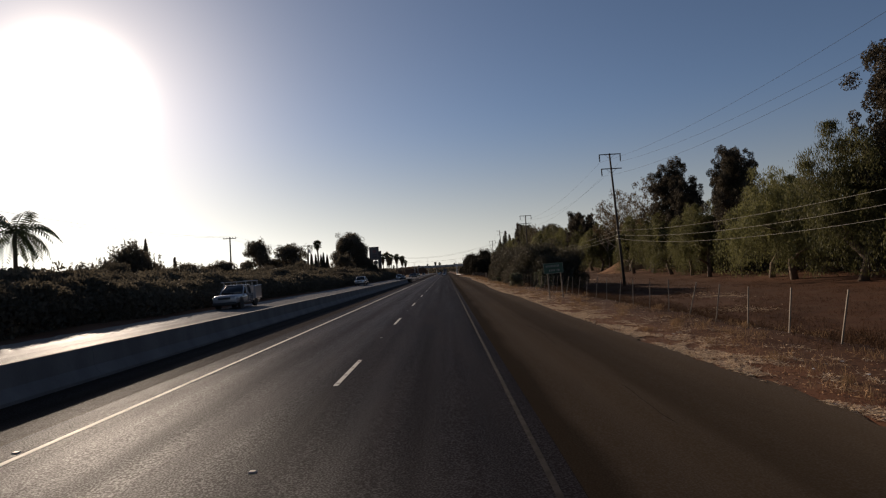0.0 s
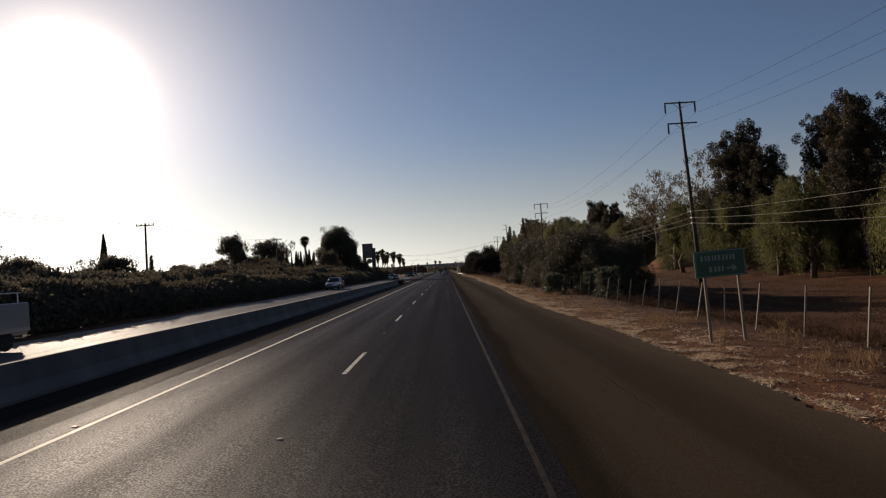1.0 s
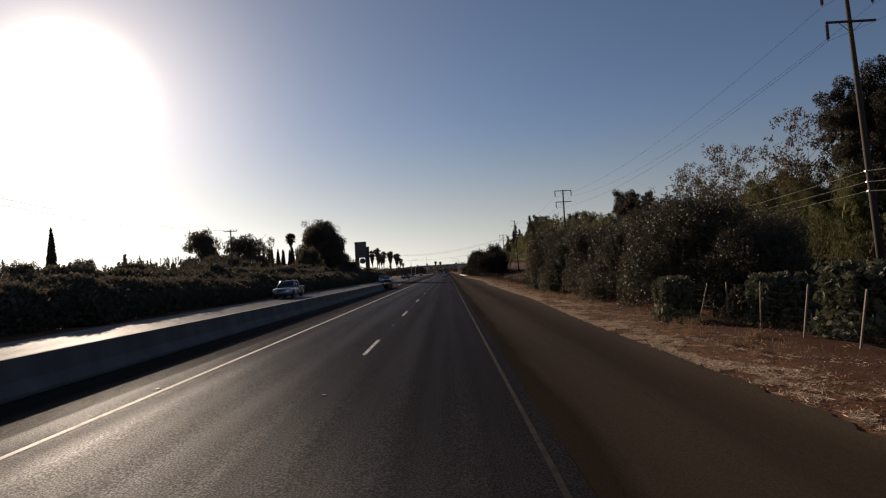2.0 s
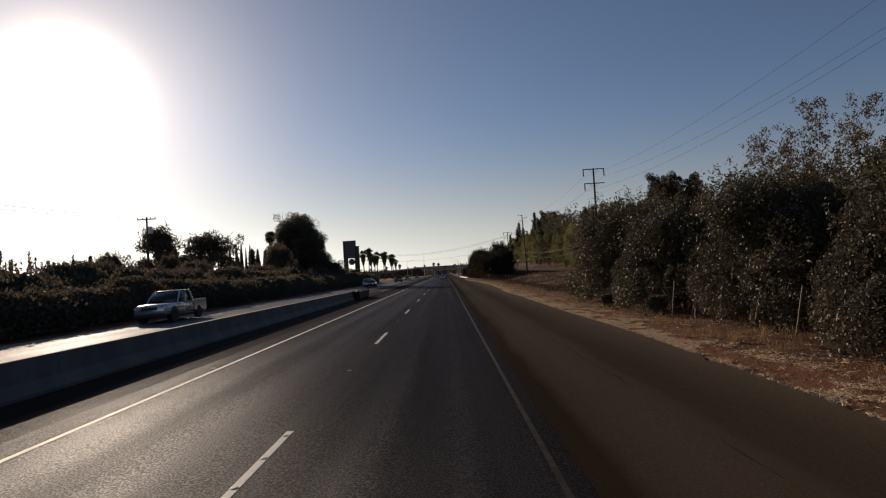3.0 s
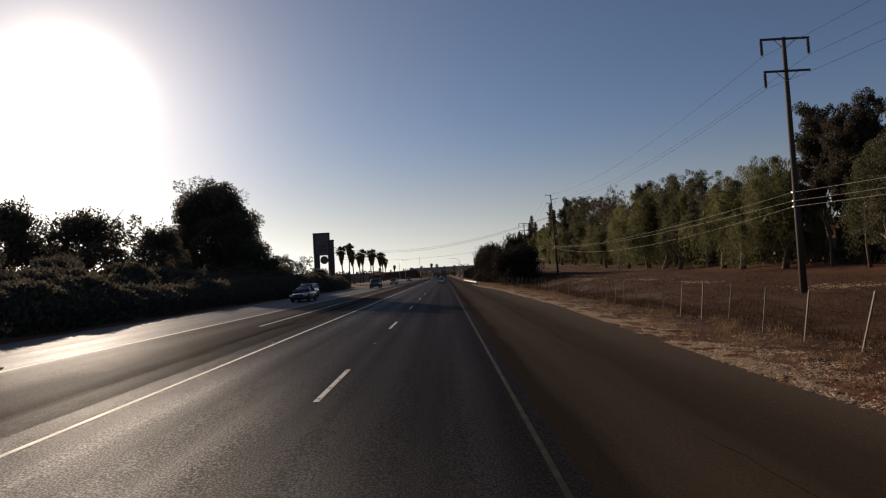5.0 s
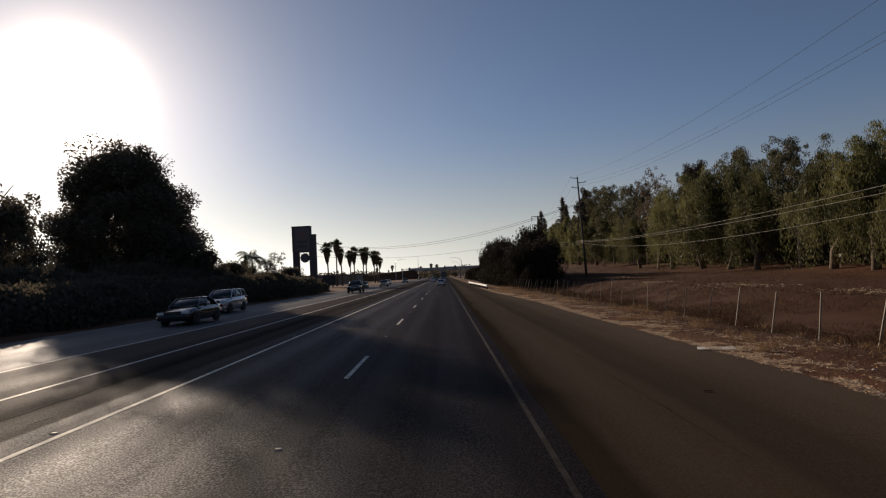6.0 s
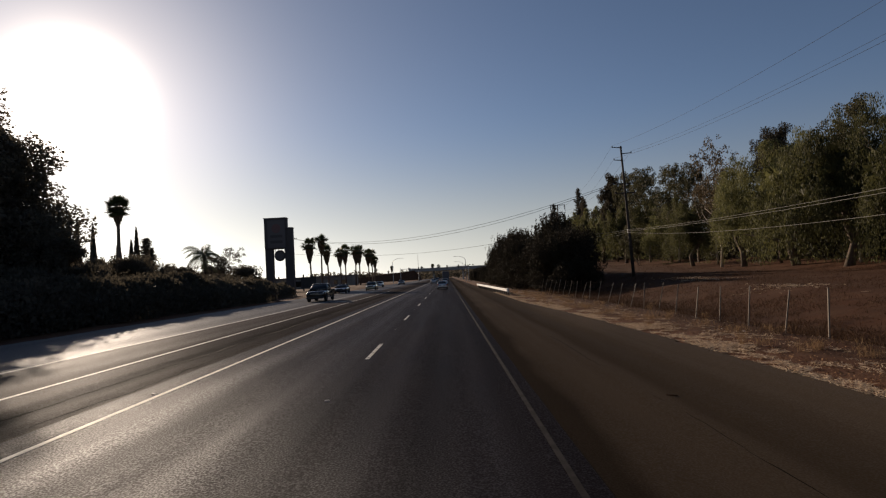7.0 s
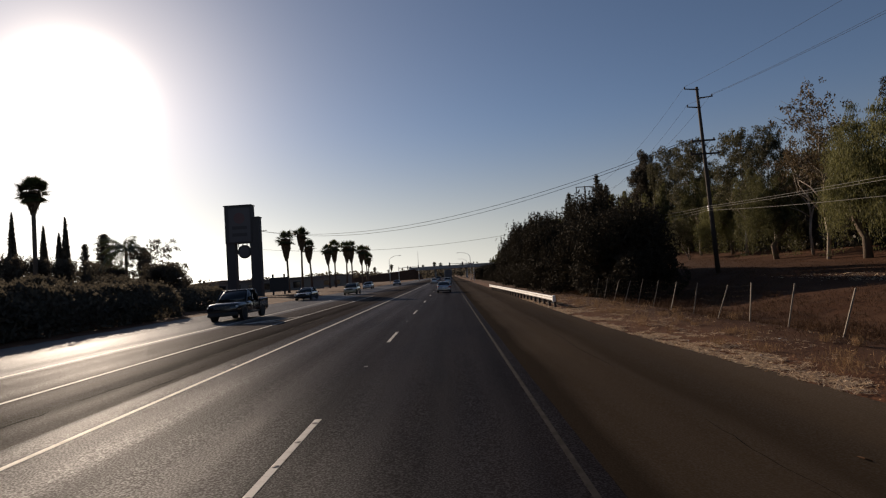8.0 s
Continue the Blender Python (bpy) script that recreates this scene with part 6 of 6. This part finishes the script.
def pickup(paint, label, m, rack=False, h=1.85, w=0.98, length=5.6):
    c = thing("pickup_truck", label, "pickup truck", m, "traffic")
    L = length / 2
    st = [(0.55 - 1.55, 0.42, 1.14, w), (0.6, 0.4, 1.14, w), (1.25, 0.4, 1.13, w), (L - 0.35, 0.42, 1.08, w * 0.97), (L - 0.06, 0.45, 1.0, w * 0.92), (L, 0.5, 0.9, w * 0.86)]
    part("body", Shape().loft([body_ring(*s) for s in st]), paint, c, smooth=True)
    cabin(c, paint, 1.14, h, (-0.95, 1.3), (-0.8, 0.55), w * 0.92, w * 0.76, ((0.03, 0.06), (0.5, 0.04), (0.97, 0.05)))
    bed = part("bed", Shape().box(-w * 0.96, w * 0.96, -L + 0.02, -1.03, 0.55, 0.72, 0.02), paint, c)
    for s in (-1, 1):
        part("bed_side", Shape().box(s * w * 0.96 - 0.045, s * w * 0.96 + 0.045, -L, -1.03, 0.5, 1.2, 0.03), paint, bed)
    part("bed_front", Shape().box(-w * 0.9, w * 0.9, -1.1, -1.03, 0.6, 1.2, 0.02), paint, bed)
    part("tailgate", Shape().box(-w * 0.9, w * 0.9, -L - 0.01, -L + 0.06, 0.6, 1.18, 0.02), paint, bed)
    for s in (-1, 1):
        for y in (-L * 0.58, L * 0.62):
            part("wheel_arch", Shape().lathe([(0.47, -0.012), (0.47, 0.012)], 20, "x", (s * (w - 0.01), y, 0.45)), TRIM, c)
            wheel(c, s * (w - 0.11), y, 0.4, 0.26, s)
    for s in (-1, 1):
        for y in (1.22, 0.1, -0.9):
            part("door_seam", Shape().box(s * w * 0.995 - 0.006, s * w * 0.995 + 0.006, y - 0.008, y + 0.008, 0.55, 1.1), TRIM, c)
        part("door_handle", Shape().box(s * w - 0.012, s * w + 0.025, 0.16, 0.32, 0.98, 1.01, 0.006), TRIM, c)
        part("sill", Shape().box(s * w * 0.95 - 0.05, s * w * 0.95 + 0.05, -0.95, 1.15, 0.36, 0.46, 0.02), TRIM, c)
    for k in range(4):
        part("grille_slat", Shape().box(-w * 0.48, w * 0.48, L + 0.021, L + 0.04, 0.78 + 0.045 * k, 0.795 + 0.045 * k, 0.004), CHROME, c)
    part("windscreen_wiper", Shape().tube([(-0.4, 1.27, 1.2), (0.1, 1.2, 1.27)], 0.01, 5), TRIM, c)
    fittings(c, w, length, 0.86, 0.95, paint, True)
    if rack:
        for s in (-1, 1):
            part("tool_box", Shape().box(s * w * 0.98 - 0.2, s * w * 0.98 + 0.2, -L + 0.1, -1.1, 0.62, 1.72, 0.03), paint, c)
            for y in (-L + 0.3, -1.2, 0.3):
                part("rack_post", Shape().tube([(s * w * 0.9, y, 1.2), (s * w * 0.9, y, 2.1)], 0.025, 6), STEEL, c)
            part("rack_rail", Shape().tube([(s * w * 0.9, -L + 0.1, 2.1), (s * w * 0.9, 0.9, 2.1)], 0.025, 6), STEEL, c)
        for y in (-L + 0.3, -1.2, 0.3):
            part("rack_bar", Shape().tube([(-w * 0.9, y, 2.1), (w * 0.9, y, 2.1)], 0.025, 6), STEEL, c)
    return c


def on_road(x, y, away=True):
    return pose(x, y, road_z(x) + 0.006, 0, math.degrees(math.atan(CROSS)), 0 if away else 180)


def build_traffic():
    sedan(SILVER, "silver sedan driving ahead in the lane", on_road(1.5, 288), 1.42)
    sedan(WHITE_CAR, "white sedan far ahead in the passing lane", on_road(-1.9, 372))
    sedan(GREY_CAR, "grey sport utility car far ahead", on_road(-1.8, 430), 1.68, 0.94, 4.7, True)
    sedan(WHITE_CAR, "white estate car far ahead in the lane", on_road(1.8, 352), 1.6, 0.92, 4.6, True)
    pickup(SHADED_WHITE, "white service pickup with tool boxes and ladder rack", on_road(-14.5, 46.8, False), True)
    pickup(SILVER, "pale old pickup truck driving in the oncoming lane", on_road(-14.5, 116.2, False))
    sedan(SILVER, "silver sport utility car driving in the oncoming lane", on_road(-13.9, 202.8, False), 1.68, 0.93, 4.6, True)
    # black paint puts the tree's deep shade into this car's colour
    sedan(BLACK_CAR, "dark sedan in the shade of the tree", on_road(-11.9, 192.5, False))
    pickup(BLACK_CAR, "black pickup truck driving in the oncoming lane", on_road(-11.1, 248, False))
    sedan(BLACK_CAR, "black sedan with pale headlights in the oncoming lane", on_road(-14.3, 278.5, False))
    sedan(GOLD_CAR, "champagne estate car in the oncoming lane", on_road(-11.6, 294, False), 1.62, 0.92, 4.6, True)
    sedan(WHITE_CAR, "white sedan far off in the oncoming lane", on_road(-14.3, 330, False))
    sedan(GREY_CAR, "grey sedan far off in the oncoming lane", on_road(-11.6, 365, False))
    t = thing("box_truck", "grey box truck far ahead in the lane", "truck", on_road(1.9, 402), "traffic")
    part("cargo_box", Shape().box(-1.25, 1.25, -4.2, 2.0, 1.0, 3.9, 0.06), GREY_CAR, t)
    part("cab", Shape().loft([slab_ring(0.6, 2.1, 4.3, 1.15), slab_ring(1.7, 2.1, 4.25, 1.15), slab_ring(2.7, 2.15, 3.7, 1.02)]), GREY_CAR, t)
    part("chassis", Shape().box(-0.9, 0.9, -4.1, 4.2, 0.55, 0.98, 0.03), TRIM, t)
    part("rear_door", Shape().box(-1.15, 1.15, -4.24, -4.205, 1.1, 3.8, 0.01), PYLON_PANEL, t)
    for s in (-1, 1):
        for y in (-2.8, 3.1):
            wheel(t, s * 1.05, y, 0.48, 0.28, s)
        part("tail_light", Shape().box(s * 1.05 - 0.12, s * 1.05 + 0.12, -4.3, -4.245, 0.8, 0.95, 0.02), RED_LENS, t)


build_traffic()


# ---- the crossing and the distance ----
def street_lamp(x, y, h, arm):
    p = thing("street_lamp", "tall grey street lamp with a curved arm", "street lamp", pose(x, y, ground_z(x, y)), "street lamps")
    part("pole", Shape().tube([(0, 0, -0.4), (0, 0, h * 0.85)], [0.13, 0.09], 10), STEEL, p)
    part("arm", Shape().tube([(0, 0, h * 0.84), (arm * 0.15, 0, h * 0.93), (arm * 0.5, 0, h * 0.99), (arm, 0, h)], [0.08, 0.07, 0.055, 0.045], 8), STEEL, p)
    part("lamp_head", Shape().box(arm - 0.4, arm + 0.4, -0.16, 0.16, h - 0.12, h + 0.06, 0.05), STEEL, p)


def traffic_signal(x, y, arm):
    p = thing("traffic_signal", "dark traffic signal on a long mast arm", "traffic signal", pose(x, y, ground_z(x, y)), "traffic signals")
    part("pole", Shape().tube([(0, 0, -0.4), (0, 0, 6.6)], [0.16, 0.12], 10), STEEL, p)
    part("mast_arm", Shape().tube([(0, 0, 5.9), (arm * 0.5, 0, 6.2), (arm, 0, 6.3)], [0.12, 0.09, 0.06], 8), STEEL, p)
    for f in (0.45, 0.98):
        head = part("signal_head", Shape().box(arm * f - 0.25, arm * f + 0.25, -0.3, 0.0, 5.5, 6.75, 0.04), TRIM, p)
        for k in range(3):
            part("visor", Shape().lathe([(0.13, -0.5), (0.14, -0.31)], 12, "y", (arm * f, 0, 5.75 + 0.38 * k)), TRIM, head)


def build_distance():
    street_lamp(10.5, 430, 10.5, -4.4)
    street_lamp(-21, 440, 10.5, 4.4)
    street_lamp(12, 520, 10.5, -4.4)
    traffic_signal(11, 415, -8.5)
    traffic_signal(-20, 470, 9)
    m = thing("signal_mast", "thin tall steel mast beside the crossing", "mast", pose(-12.6, 498, 0.2))
    part("pole", Shape().tube([(0, 0, -0.4), (0, 0, 14.5)], [0.16, 0.07], 8), STEEL, m)
    part("base", Shape().lathe([(0.4, -0.3), (0.4, 0.5), (0.2, 0.6)], 12), CONCRETE, m)
    o = thing("overpass", "grey concrete road bridge across the highway", "bridge", pose(0, 600, 0))
    part("deck", Shape().box(-24, 70, -6, 6, 6.2, 7.6, 0.1), BRIDGE_CONCRETE, o)
    for y in (-6.2, 5.9):
        part("parapet", Shape().box(-24, 70, y, y + 0.3, 7.6, 8.4, 0.03), BRIDGE_CONCRETE, o)
    for x in (-6.7, 14, 34):
        part("pier", Shape().tube([(x, 0, -1), (x, 0, 6.3)], 0.7, 12), BRIDGE_CONCRETE, o)
    part("embankment", Shape().loft([[(x, -14 - z, -1), (x, 14 + z, -1), (x, 6, z), (x, -6, z)] for x, z in ((-110, 0.3), (-70, 3.0), (-40, 5.6), (-20, 7.2), (-15, 0.2))]), DIRT, o, "brown earth embankment")
    for x in (60,):
        part("abutment", Shape().box(x - 12, x + 12, -6.5, 6.5, -2, 6.19, 0.2), BRIDGE_CONCRETE, o)
    for k, (x, y, w, d, h) in enumerate(((-62, 420, 34, 20, 4.0), (-58, 475, 30, 18, 4.8), (-98, 385, 28, 20, 4.6))):
        b = thing("shop_building", "low flat-roofed stucco shop building beyond the road", "building", pose(x, y, 0.0))
        part("wall", Shape().box(-w / 2, w / 2, -d / 2, d / 2, -0.5, h, 0.03), STUCCO, b)
        part("roof", Shape().box(-w / 2 - 0.4, w / 2 + 0.4, -d / 2 - 0.4, d / 2 + 0.4, h, h + 0.5, 0.05), ROOF, b)
        for i in range(6):
            win = part("window", Shape().box(-w / 2 + 2 + i * w / 6.6, -w / 2 + 4.6 + i * w / 6.6, -d / 2 - 0.06, -d / 2 - 0.003, 1.0, 3.2, 0.02), TRIM, b)
            part("pane", Shape().box(-w / 2 + 2.12 + i * w / 6.6, -w / 2 + 4.48 + i * w / 6.6, -d / 2 - 0.075, -d / 2 - 0.063, 1.12, 3.08), GLASS, win)
    # far woods along the horizon
    rs = np.random.default_rng(77)
    cs = []
    for i in range(420):
        x = rs.uniform(-420, 300)
        y = rs.uniform(640, 900)
        r = rs.uniform(3, 7)
        cs.append(ball(rs, 90) * (r, r, r * 0.8) + (x, y, r * 0.8))
    pts = np.concatenate(cs)
    al, si = leaf_vectors(rs, len(pts), 2.0, 1.4)
    thing("far_woods", "dark far trees along the horizon", "woods", shape=card_mesh("far_woods", HEDGE, pts, al, si), kind="stuff")
    # low ridge far off
    vs, n = [], 80
    for i in range(n + 1):
        x = -2600 + 5200 * i / n
        hgt = 40 + 26 * noise.noise((i * 0.13, 1, 0)) + 12 * noise.noise((i * 0.5, 3, 0))
        vs += [(x, 3600, -20), (x, 3700, hgt), (x, 3900, -20)]
    fs = []
    for i in range(n):
        a = 3 * i
        fs += [(a, a + 3, a + 4, a + 1), (a + 1, a + 4, a + 5, a + 2)]
    thing("far_ridge", "low hazy ridge on the horizon", "backdrop", shape=Shape().add(vs, fs), mat=DIRT, kind="structure", smooth=True)


build_distance()
